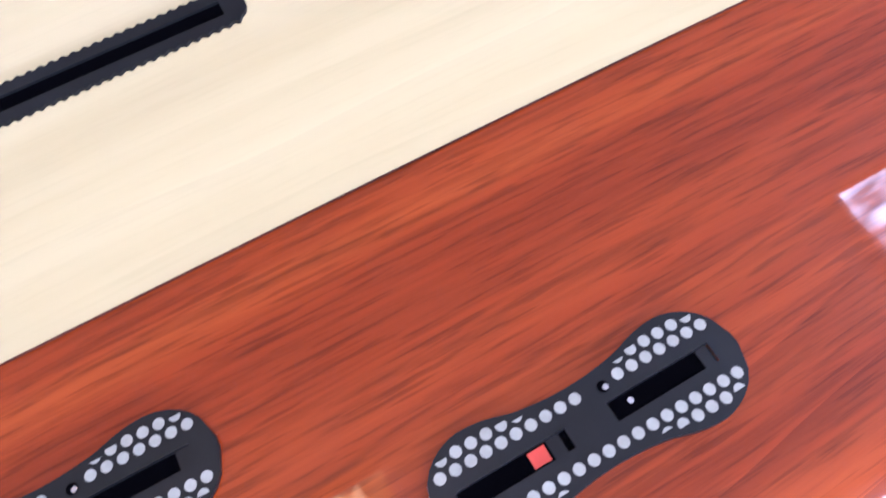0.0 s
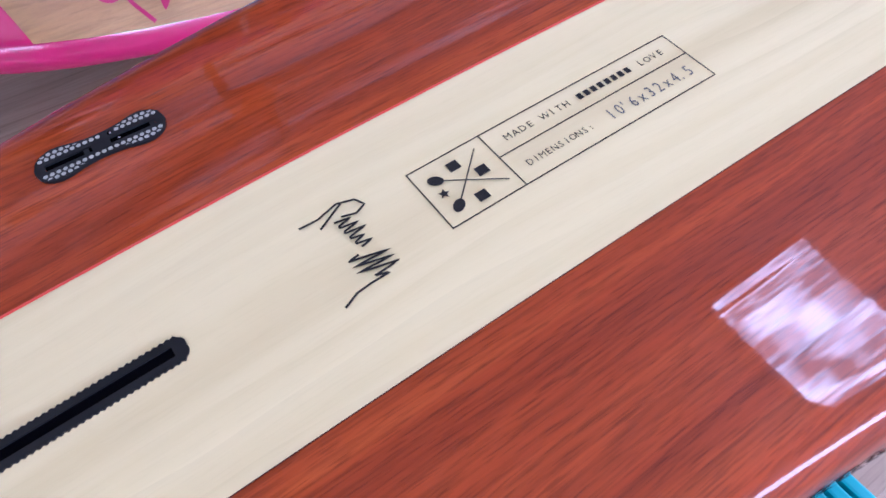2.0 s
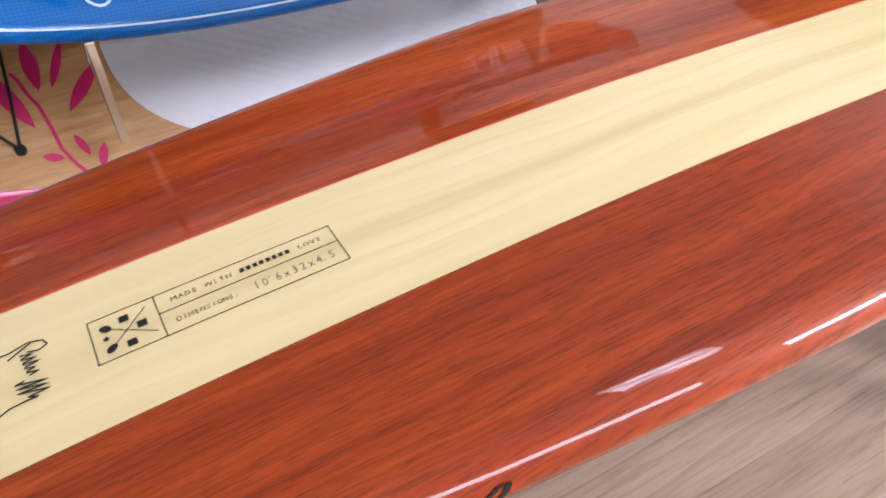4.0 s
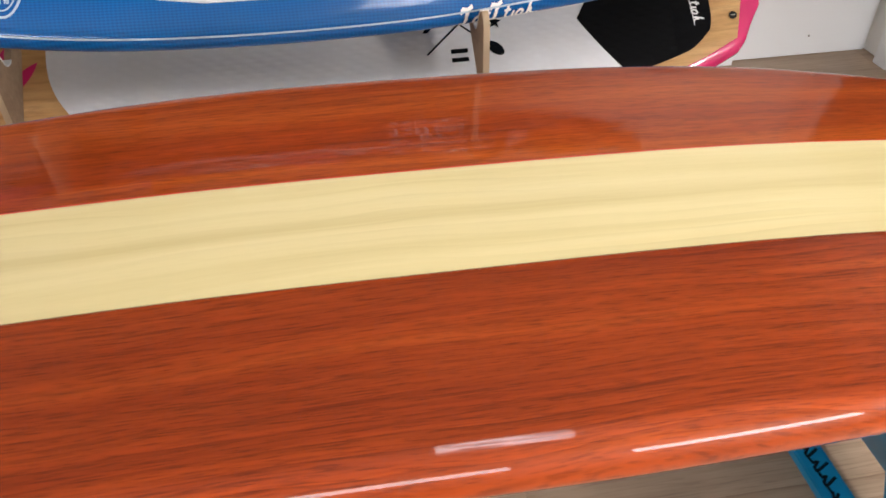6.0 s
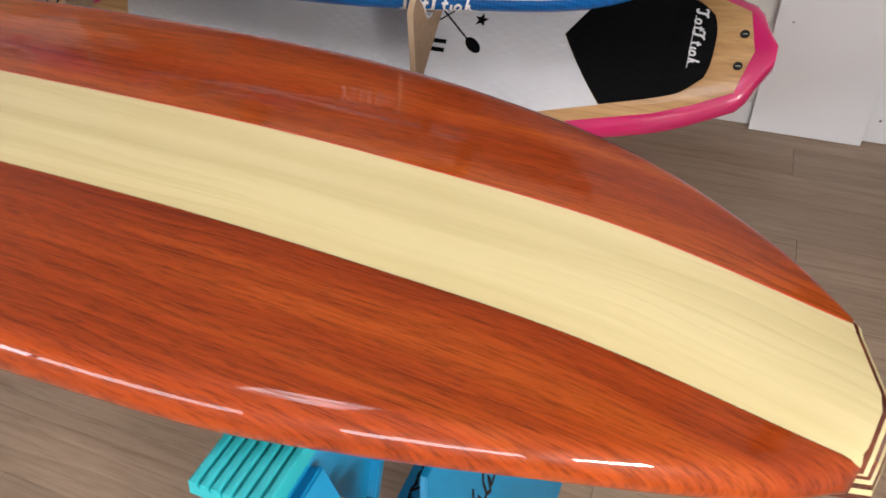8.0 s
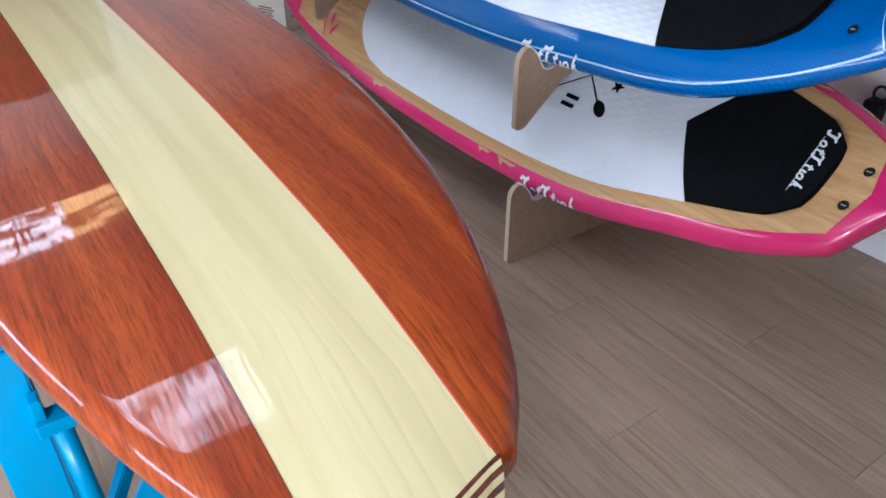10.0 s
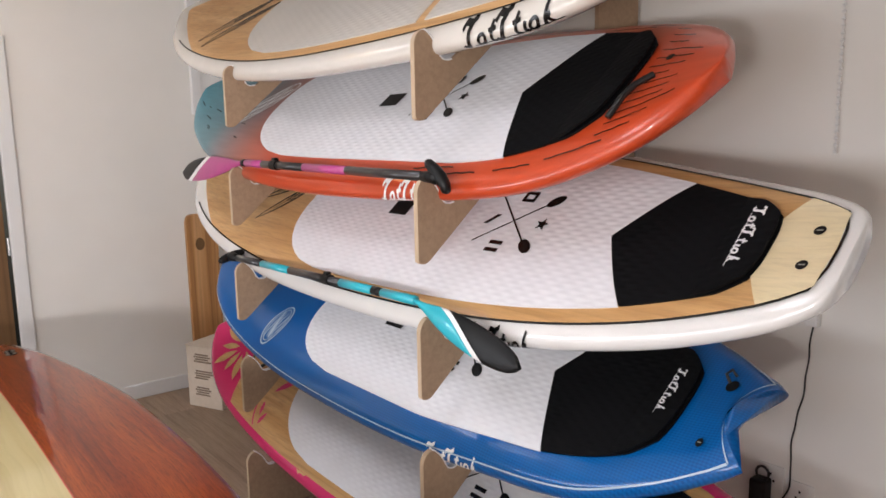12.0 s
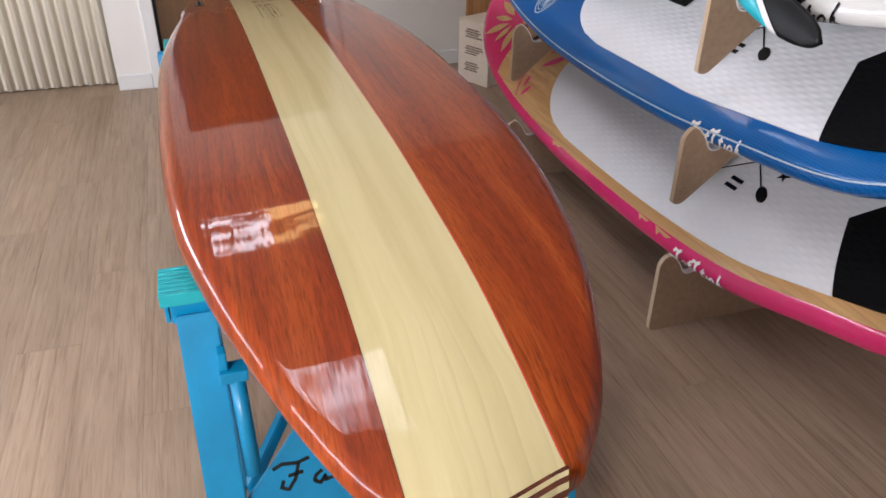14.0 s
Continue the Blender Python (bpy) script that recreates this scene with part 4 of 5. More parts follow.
# ---- board rack ----
ZB = [0.0, 0.478, 0.884, 1.287, 1.689]
FRONT = 1.03


def rack_sheet(x):
    """One upright sheet of the rack: a back post with five rising, lipped arms."""
    r = thing("rack_sheet", "upright brown fibreboard sheet of the wall rack with five lipped arms", "board rack", pose(x, 0, 0), "sheets of the board rack")
    part("post", box_bm(-0.009, 0.009, 1.80, 2.012, 0.0, 2.44, 0.001), M_MDF, r)
    for k, z in enumerate(ZB):
        sl = math.tan(radians(40))
        h = z if k else z + 0.045
        o = [(FRONT, z), (FRONT, h + 0.222), (FRONT + 0.032, h + 0.250), (FRONT + 0.068, h + 0.215), (FRONT + 0.092, h + 0.165), (FRONT + 0.13, h + 0.165)]
        rad = [0.02, 0.04, 0.03, 0.03, 0.03, 0.02]
        o += [(1.80, h + 0.165 + (1.80 - FRONT - 0.13) * sl)]
        o += [(1.80, h + 0.03 + (1.80 - FRONT - 0.05) * sl * 0.98), (FRONT + 0.03, z)] if k else [(1.80, 0.0)]
        rad += [0, 0, 0.02] if k else [0, 0]
        a = part("arm", plate_bm(rounded(o, rad), "x", -0.009, 0.009, 0.0015), M_MDF, r)
        # pale sawn edge along the front and white edging in the notch
        rim = rounded(o, rad)
        for nm, lo, hi, grow, half_w, mt, lb in (("arm_edge", 3, 16, 0.0012, 0.0085, M_MDFEDGE, ""), ("lip_pad", 15, 34, 0.004, 0.0105, M_WHITEPRINT, "white edging strip")):
            run = rim[lo:hi]
            out = []
            for i, p in enumerate(run):
                d = (Vector(run[min(i + 1, len(run) - 1)]) - Vector(run[max(i - 1, 0)])).normalized()
                out.append((p[0] - d.y * grow, p[1] + d.x * grow))
            part(nm, plate_bm([(p[0] + 0.0004, p[1]) for p in run] + out[::-1], "x", -half_w, half_w), mt, a, lb)
    return r


rs = rack_sheet(0.66)
copy_thing(rs, pose(-0.60, 0, 0))

# ---- boards on the rack ----


def rack_board(label, y0, z0, tilt, apex, nose, tail, width, thickness, hull_mat, outline, nose_lift=0.16, lift_from=0.2, notch=0.0, grow=1.0):
    """Hull of a board lying on the rack, deck up. Local x runs to the tail, y across, z out of the deck.
    Returns the thing, its deck surface and its half width."""
    m = pose(2.31 * (1 - grow), y0, z0, tilt, 0, 0) @ Matrix.Scale(grow, 4)
    t = thing("paddle_board", label, "paddle board", m, "boards on the rack")
    L = tail - nose
    hw = spline([nose + L * a for a, _ in outline], [width / 2 * b for _, b in outline])

    def rocker(u):
        return 0.15 * max(0.0, u - apex) ** 2 + nose_lift * (max(0.0, lift_from - u) / (lift_from - nose)) ** 2.4

    def th(u):
        s = (u - nose) / L
        return thickness * (1 - 0.5 * max(0.0, abs(s - 0.5) * 2) ** 5)

    def cut(u, q):
        s = max(0.0, (u - tail + 0.16) / 0.16)
        return notch * s * s * (1 - q ** 1.8)

    def deck(u, v, lift=0.0):
        q = min(1.0, abs(v) / max(1e-4, hw(u)))
        return Vector((u - cut(u, q), v, rocker(u) - 0.5 * th(u) * (1 - math.sqrt(max(0.0, 1 - q ** 5))) + lift))

    def under(u, v):
        q = min(1.0, abs(v) / max(1e-4, hw(u)))
        return Vector((u - cut(u, q), v, rocker(u) - 0.5 * th(u) * (1 + math.sqrt(max(0.0, 1 - q ** 4)))))
    us = [nose + L * (0.5 - 0.5 * math.cos(math.pi * k / 60)) for k in range(61)]
    bm = bmesh.new()
    rings = []
    for u in us:
        h = hw(u)
        vs = [math.sin(math.pi / 2 * k / 14) * h for k in range(-14, 15)]
        rings.append([bm.verts.new(deck(u, v)) for v in vs] + [bm.verts.new(under(u, v)) for v in vs[-2:0:-1]])
    for a, b in zip(rings, rings[1:]):
        for i in range(len(a)):
            j = (i + 1) % len(a)
            bm.faces.new((a[i], a[j], b[j], b[i]))
    bm.faces.new(rings[0][::-1])
    bm.faces.new(rings[-1])
    part("hull", bm, hull_mat, t, smooth=True)
    deck.th = th
    return t, deck, hw


def skin_between(deck, start, stop, width, n=32, m=24, lift=0.002, edge=0.0):
    """Skin from start(q) to stop(q) along the board, q from -1 to 1 across; width(u) its half width."""
    cols = []
    for i in range(n + 1):
        q = -1 + 2 * i / n
        a, b = start(q), stop(q)
        cols.append([(a + (b - a) * j / m, q * width(a + (b - a) * j / m)) for j in range(m + 1)])
    return strip_bm(deck, cols, edge=edge, lift=lift)


def grip(t, deck, hw, apex, nose_end, pad_w, tail_end, white, margin, slope=0.45, label=""):
    """White foam deck pad and black kicked tail pad, which meet at a chevron."""
    def w(u):
        return min(pad_w, hw(u) - margin)

    def wt(u):
        c = min(1.0, max(0.0, (u - tail_end + 0.075) / 0.075))
        return min(pad_w, hw(u) - margin) * (1 - 0.10 * max(0.0, u - apex - 0.1) / (tail_end - apex)) * (1 - 0.30 * c ** 1.6)
    part("deck_pad", skin_between(deck, lambda q: nose_end + 0.34 * (1 - math.sqrt(max(0.0, 1 - abs(q) ** 2.4))), lambda q: apex - 0.001 + abs(q) * slope * pad_w, w, lift=0.006, edge=0.005, n=40), white, t, label or "white embossed foam deck pad")
    part("tail_pad", skin_between(deck, lambda q: apex + abs(q) * slope * pad_w, lambda q: tail_end - 0.012 * abs(q) ** 4, wt, lift=0.0075, edge=0.006), M_PADBLACK, t, "black embossed foam tail pad")

    def kick(u, v, lift):
        s = max(0.0, (u - (tail_end - 0.12)) / 0.12)
        return deck(u, v, lift + 0.014 * math.sin(min(1.0, s) * math.pi * 0.62))
    part("kick_bar", skin_between(kick, lambda q: tail_end - 0.12, lambda q: tail_end - 0.004 - 0.012 * abs(q) ** 4, lambda u: wt(u) * 0.985, n=16, m=8, lift=0.0085, edge=0.006), M_PADBLACK, t)
    return kick


def emblem(t, deck, u, v, s, ink, lift=0.0085):
    """Crossed paddles with a star and three small blocks."""
    polys = stroke([(u - 0.107 * s, v - 0.09 * s), (u + 0.085 * s, v + 0.075 * s)], 0.005 * s) + stroke([(u - 0.105 * s, v + 0.09 * s), (u + 0.085 * s, v - 0.07 * s)], 0.005 * s)
    polys += [disc(u + 0.105 * s, v + 0.09 * s, 0.032 * s, 0.018 * s, turn=0.7), disc(u + 0.105 * s, v - 0.085 * s, 0.032 * s, 0.018 * s, turn=-0.7)]
    polys += star(u + 0.112 * s, v, 0.024 * s, 0.2)
    bars = [((-0.026, i), (0.026, i), (0.026, i + 0.014), (-0.026, i + 0.014)) for i in (-0.021, 0.007)]
    slant = [((-0.026, -0.020), (-0.008, -0.020), (0.026, 0.020), (0.008, 0.020))]
    frame_block = stroke([(-0.020, -0.015), (0.020, -0.015), (0.020, 0.015), (-0.020, 0.015), (-0.020, -0.015)], 0.012)
    for (a, b), shape in (((-0.003, 0.10), frame_block), ((-0.09, 0.0), slant), ((-0.008, -0.10), bars)):
        polys += [[(u + (a + i) * s, v + (b + j) * s) for i, j in piece] for piece in shape]
    part("emblem", decal_bm(deck, polys, lift=lift), ink, t, "printed emblem of crossed paddles")


SCRIPT = ("tall", "ring", "cross", "tall", "cross", "stem", "ring", "fork")


def script(t, place, surface, size, ink, lift, name="script_mark"):
    """Script-like mark of slanted loops and stems, not to be read; place maps (along, up) to the surface."""
    def pen(run, width):
        return line_bm(surface, [[place(a * size, b * size) for a, b in run]], width * size, lift)

    whole = part(name, pen([(0.5, 0.02), (1.6, 0.07), (2.9, 0.03), (4.1, 0.07), (5.3, 0.04)], 0.06), ink, t)
    a = 0.0
    for kind in SCRIPT:
        runs, step = [], 0.62
        if kind == "tall":
            runs = [[(a + 0.62, 0.98), (a + 0.42, 0.72), (a + 0.36, 0.42), (a + 0.24, 0.10), (a + 0.05, 0.02), (a - 0.06, 0.16)], [(a + 0.02, 0.78), (a + 0.16, 0.97), (a + 0.5, 0.92), (a + 0.82, 1.04)]]
            step = 0.86
        elif kind == "ring":
            runs = [[(a + 0.24 + 0.21 * math.cos(k * math.tau / 10) + 0.09 * math.sin(k * math.tau / 10), 0.27 + 0.25 * math.sin(k * math.tau / 10)) for k in range(11)]]
        elif kind == "cross":
            runs = [[(a + 0.40, 0.86), (a + 0.20, 0.30), (a + 0.20, 0.06), (a + 0.36, 0.05)], [(a + 0.10, 0.58), (a + 0.54, 0.62)]]
            step = 0.50
        elif kind == "stem":
            runs = [[(a + 0.26, 0.52), (a + 0.14, 0.16), (a + 0.18, 0.03), (a + 0.32, 0.10)]]
            step = 0.40
        else:
            runs = [[(a + 0.44, 1.0), (a + 0.24, 0.45), (a + 0.10, 0.02)], [(a + 0.18, 0.30), (a + 0.46, 0.50), (a + 0.30, 0.30), (a + 0.52, 0.04)]]
        for k, run in enumerate(runs):
            part("script_stroke", pen(run, 0.21 if kind == "tall" and k == 0 else 0.165), ink, whole)
        a += step
    return whole


def along_tail(u0, v0, turn):
    c, s = math.cos(turn), math.sin(turn)
    return lambda a, b: (u0 + a * c - b * s, v0 + a * s + b * c)


def rail_surface(deck, hw):
    """A strip on the lower rail of a rack board: (u, w) with w up the rail."""
    def f(u, w, lift):
        r = 0.5 * deck.th(u)
        q = max(0.0, 1 - min(1.0, (w / r) ** 2)) ** (0.2 if w > 0 else 0.25)
        return Vector((u, -hw(u) * q - lift * 0.8, deck(u, 0.0).z - r + w + 0.6 * lift))
    return f


def plugs(t, deck, spots):
    for u, v in spots:
        pl = part("screw_plug", decal_bm(deck, [disc(u, v, 0.0125, n=18)], lift=0.0075), M_BLACKPL, t)
        part("screw", decal_bm(deck, stroke([(u - 0.006, v), (u + 0.006, v)], 0.003), lift=0.0083), M_SILVER, pl)


def petals(t, deck, u, v, s, ink, turns):
    polys = []
    for a, ln in turns:
        c, d = math.cos(a), math.sin(a)
        polys.append([(u + s * (ln * (0.25 + 0.75 * k / 8) * c - 0.11 * ln * math.sin(math.pi * k / 8) * d), v + s * (ln * (0.25 + 0.75 * k / 8) * d + 0.11 * ln * math.sin(math.pi * k / 8) * c)) for k in range(9)] + [(u + s * (ln * (0.25 + 0.75 * k / 8) * c + 0.11 * ln * math.sin(math.pi * k / 8) * d), v + s * (ln * (0.25 + 0.75 * k / 8) * d - 0.11 * ln * math.sin(math.pi * k / 8) * c)) for k in range(7, 0, -1)])
    part("flower_print", decal_bm(deck, polys, lift=0.004), ink, t)


def feather(t, deck, tip, root, bulge):
    """Long narrow printed feather: two bowed edges, a rib and slanted barbs towards the root."""
    a, d = Vector(tip), Vector(root) - Vector(tip)
    n = Vector((-d.y, d.x)).normalized()

    def at(f, side):
        return tuple(a + d * f + n * side * bulge * math.sin(math.pi * min(1.0, f * 1.05)) ** 0.8)
    polys = []
    for side in (-1, 1):
        polys += stroke([at(k / 12, side) for k in range(13)], [0.004 + 0.005 * math.sin(math.pi * k / 12) for k in range(13)])
        for k in range(5):
            f = 0.42 + 0.10 * k
            polys += stroke([at(f, 0.1 * side), at(f + 0.13, 0.85 * side)], 0.005)
    polys += stroke([at(0.25, 0), at(1.0, 0)], 0.004)
    part("feather_print", decal_bm(deck, polys, lift=0.004), M_INK, t, "black feather print")


PLAN = [(0, 0.02), (0.004, 0.13), (0.02, 0.33), (0.06, 0.58), (0.14, 0.80), (0.28, 0.95), (0.45, 1.0), (0.62, 0.985), (0.75, 0.90)]
ANGULAR = PLAN + [(0.845, 0.72), (0.912, 0.60), (0.955, 0.47), (0.972, 0.41), (0.98, 0.375), (0.99, 0.22), (1.0, 0.08)]
SQUARE = PLAN + [(0.869, 0.71), (0.95, 0.52), (0.978, 0.42), (0.992, 0.34), (0.998, 0.27), (1.0, 0.20)]
FISH = PLAN + [(0.86, 0.80), (0.93, 0.60), (0.97, 0.44), (0.99, 0.36), (1.0, 0.30)]
ROUND = PLAN[:-1] + [(0.75, 0.92), (0.86, 0.80), (0.94, 0.57), (0.98, 0.33), (0.995, 0.15), (1.0, 0.03)]

# pink board
pk, deck, hw = rack_board("bamboo paddle board with glossy pink rails and white deck pad", 1.349, 0.556, 42, 1.017, -1.36, 1.60, 0.783, 0.150, M_PINK, ANGULAR)
part("deck_veneer", skin_between(deck, lambda q: -1.00 + 0.07 * abs(q), lambda q: 1.545 - 0.03 * abs(q), lambda u: hw(u) - 0.042, lift=0.0025), M_BAMBOO, pk, "honey bamboo deck veneer")
kick = grip(pk, deck, hw, 1.017, -0.565, 0.322, 1.44, M_PADWHITE, 0.078)
emblem(pk, deck, 0.64, 0.01, 1.0, M_INK)
script(pk, along_tail(1.372, 0.105, radians(-88)), kick, 0.033, M_WHITEPRINT, 0.0105)
plugs(pk, deck, [(1.51, 0.047), (1.51, -0.047)])
petals(pk, deck, -1.08, -0.02, 0.19, M_BAMBOO, [(0.2 + 0.55 * k, 1.0 if k % 2 else 0.8) for k in range(11)])


def petal(u0, v0, u1, v1, w):
    n = Vector((-(v1 - v0), u1 - u0)).normalized() * w
    up = [(u0 + (u1 - u0) * k / 8 + n.x * math.sin(math.pi * k / 8) ** 0.8, v0 + (v1 - v0) * k / 8 + n.y * math.sin(math.pi * k / 8) ** 0.8) for k in range(9)]
    dn = [(u0 + (u1 - u0) * k / 8 - n.x * math.sin(math.pi * k / 8) ** 0.8, v0 + (v1 - v0) * k / 8 - n.y * math.sin(math.pi * k / 8) ** 0.8) for k in range(7, 0, -1)]
    return up + dn


for u0, v0, u1, v1, w in ((-0.737, 0.075, -0.739, -0.064, 0.018), (-0.65, 0.06, -0.71, -0.064, 0.011), (-0.588, -0.015, -0.691, -0.132, 0.017), (-0.845, 0.02, -0.777, -0.155, 0.021), (-0.702, -0.19, -0.682, -0.252, 0.010), (-0.642, -0.227, -0.667, -0.29, 0.011), (-0.787, -0.227, -0.740, -0.243, 0.011)):
    part("petal_print", decal_bm(deck, [petal(u0, v0, u1, v1, w)], lift=0.004), M_PINKPRINT, pk)
part("stem_print", line_bm(deck, [[(-0.787, -0.005), (-0.777, -0.024), (-0.767, -0.065), (-0.753, -0.10), (-0.744, -0.16), (-0.739, -0.22), (-0.72, -0.265), (-0.696, -0.304)]], 0.009, 0.0042), M_PINKPRINT, pk)
part("bungee_cord", tube_bm([deck(u, v, l) for u, v, l in ((-0.825, -0.20, 0.012), (-0.812, -0.125, 0.02), (-0.80, -0.04, 0.02), (-0.789, 0.048, 0.02), (-0.79, 0.14, 0.012))], 0.004, 8), M_CABLE, pk, "black bungee cord", smooth=True)
part("bungee_cord", tube_bm([deck(u, v, l) for u, v, l in ((-0.825, -0.20, 0.012), (-0.86, -0.155, 0.018), (-0.888, -0.118, 0.02), (-0.98, -0.02, 0.018), (-1.03, 0.08, 0.012))], 0.004, 8), M_CABLE, pk, smooth=True)
part("leash_cord", tube_bm([deck(u, v, l) for u, v, l in ((-0.905, -0.14, 0.03), (-0.87, -0.105, 0.035), (-0.834, -0.055, 0.035), (-0.812, 0.005, 0.035), (-0.812, 0.075, 0.03), (-0.85, 0.145, 0.02))], 0.0075, 8), M_CABLE, pk, "thick black coiled leash", smooth=True)
part("cord_anchor", tube_bm([deck(-0.825, -0.20, 0.002), deck(-0.825, -0.20, 0.014)], 0.0135, 14), M_BLACKPL, pk, "black round cord anchor")
for u, w, h in ((0.40, 0.05, 0.016), (0.50, 0.07, 0.022), (1.22, 0.06, 0.018), (-0.28, 0.06, 0.016)):
    for s in (-1, 1) if u < 1 else (1,):
        e = s * (hw(u) - 0.040)
        part("flame_print", decal_bm(deck, [[(u, e), (u + w * 0.3, e + s * h), (u + w * 0.45, e + s * h * 0.4), (u + w, e + s * h * 0.5), (u + w * 1.3, e)]], lift=0.0035), M_BAMBOO, pk)
script(pk, lambda a, b: (0.62 + a, -0.008 + b), rail_surface(deck, hw), 0.045, M_WHITEPRINT, 0.002)

# blue board with a fish tail
bl, deck, hw = rack_board("blue woven paddle board with a swallow tail and white pad", 1.375, 0.945, 34, 0.874, -1.26, 1.53, 0.785, 0.135, M_BLUE, FISH, notch=0.085)
kick = grip(bl, deck, hw, 0.874, -0.40, 0.30, 1.325, M_PADWHITE, 0.085)
emblem(bl, deck, 0.50, 0.0, 1.0, M_INK)
script(bl, along_tail(1.252, 0.098, radians(-87)), kick, 0.028, M_WHITEPRINT, 0.0105)
plugs(bl, deck, [(1.425, -0.095)])
part("plug", decal_bm(deck, [disc(1.415, 0.085, 0.021, 0.018, n=18)], lift=0.005), M_BLACKPL, bl)
part("leash_loop", tube_bm([deck(1.400, 0.095, 0.004), deck(1.385, 0.110, 0.020), deck(1.392, 0.128, 0.018), deck(1.408, 0.118, 0.006)], 0.004, 8), M_CABLE, bl, "black cord loop", smooth=True)
part("pin_line", line_bm(deck, [[(u, s * (hw(u) - 0.012)) for u in [-1.245 + 2.755 * k / 70 for k in range(71)]] for s in (-1, 1)] + [[(1.512, (hw(1.512) - 0.012) * (k / 12 - 1)) for k in range(25)]], 0.0035, 0.003), M_PALELINE, bl, "thin pale blue pin line")
OU, OV = -0.545, -0.215
logo = stroke([(OU + 0.050 * math.cos(a * math.tau / 30), OV + 0.10 * math.sin(a * math.tau / 30)) for a in range(31)], 0.006)
logo += stroke([(OU + 0.038 * math.cos(a * math.tau / 30), OV + 0.084 * math.sin(a * math.tau / 30)) for a in range(31)], 0.004)
for k in range(5):
    b = -0.028 + 0.014 * k
    logo += stroke([(OU + b * math.cos(a * 1.5 - 0.75) + 0.008 * math.sin(3 * a + k), OV - 0.066 + 0.132 * a) for a in (i / 8 for i in range(9))], [0.003 + 0.003 * math.sin(math.pi * i / 8) for i in range(9)])
part("oval_print", decal_bm(deck, logo, lift=0.004), M_PALELINE, bl, "pale oval print")
script(bl, lambda a, b: (0.60 + a, -0.008 + b), rail_surface(deck, hw), 0.042, M_WHITEPRINT, 0.002)
part("carry_handle", decal_bm(deck, [[(0.03, -0.03), (0.13, -0.03), (0.13, 0.04), (0.03, 0.04)]], lift=0.009), M_BLACKPL, bl, "black recessed carry handle")
# white board
wh, deck, hw = rack_board("bamboo paddle board with white rails and a white deck pad", 1.373, 1.37, 40.7, 1.134, -1.28, 1.725, 0.775, 0.115, M_WHITEGLOSS, SQUARE, grow=1.05)
part("deck_veneer", skin_between(deck, lambda q: -1.24 + 0.35 * abs(q) ** 2.5, lambda q: 1.70 - 0.03 * abs(q), lambda u: hw(u) - 0.045, lift=0.0025), M_BAMBOO, wh, "honey bamboo deck veneer")
part("tail_veneer", skin_between(deck, lambda q: 1.51 + 0.08 * abs(q), lambda q: 1.697 - 0.008 * abs(q), lambda u: hw(u) - 0.046, lift=0.006, m=16), M_PALEBAMBOO, wh, "pale wood tail inlay")
part("pin_line", line_bm(deck, [[(u, hw(u) - 0.044) for u in [-1.1 + 2.78 * k / 60 for k in range(61)]] + [(1.697, 0.05), (1.699, 0.0), (1.697, -0.05)] + [(u, 0.044 - hw(u)) for u in [1.68 - 2.78 * k / 60 for k in range(61)]]], 0.006, 0.004), M_INK, wh, "thin black pin line")
kick = grip(wh, deck, hw, 1.134, -0.36, 0.315, 1.56, M_PADWHITE, 0.085)
emblem(wh, deck, 0.775, 0.01, 1.0, M_INK)
script(wh, along_tail(1.478, 0.105, radians(-88)), kick, 0.033, M_WHITEPRINT, 0.0105)
plugs(wh, deck, [(1.645, 0.047), (1.645, -0.047)])
script(wh, lambda a, b: (0.835 + a, -0.012 + b), rail_surface(deck, hw), 0.044, M_INK, 0.002)
part("carry_handle", decal_bm(deck, [[(0.17, -0.02), (0.27, -0.02), (0.27, 0.05), (0.17, 0.05)]], lift=0.009), M_BLACKPL, wh, "black recessed carry handle")
feather(wh, deck, (-0.625, -0.165), (-0.385, 0.125), 0.020)
feather(wh, deck, (-0.70, -0.06), (-0.43, 0.13), 0.016)

# orange board
og, deck, hw = rack_board("orange paddle board fading to teal at the nose, white deck pad", 1.375, 1.762, 39, 0.815, -1.20, 1.44, 0.80, 0.115, M_ORANGE, ROUND, grow=1.05)
grip(og, deck, hw, 0.815, -0.57, 0.285, 1.20, M_PADWHITE, 0.085)
emblem(og, deck, 0.465, 0.0, 0.9, M_INK)
rnd = random.Random(11)
runs = []


def streak(u, v, ln):
    """A nearly straight streak along the board that keeps its share of the width."""
    share = v / hw(u)
    runs.append([(u + ln * k / 8, share * hw(u + ln * k / 8) + 0.0012 * math.sin(1.7 * k + 9 * v)) for k in range(9)])


for k in range(13):
    v = -0.205 + 0.034 * k
    streak(1.225 - 0.25 * max(0.0, abs(v) - 0.14), v, rnd.uniform(0.06, 0.15) - 0.22 * max(0.0, abs(v) - 0.12))
for side in (-1, 1):
    for k in range(5):
        u = 0.40 + 0.17 * k + rnd.uniform(0, 0.04)
        streak(u, side * (hw(u) - rnd.uniform(0.045, 0.075)), rnd.uniform(0.10, 0.20))
for k in range(26):
    u = rnd.uniform(-1.12, -0.42)
    v = rnd.uniform(-0.85, 0.85) * hw(u)
    if u < -0.62 or abs(v) > 0.24:
        streak(u, v, rnd.uniform(0.02, 0.05))
part("streak_print", line_bm(deck, runs, 0.0036, 0.004), M_INK, og, "short dark printed streaks", kind="stuff")
OU, OV = -0.675, -0.02
c, s = math.cos(1.02), math.sin(1.02)
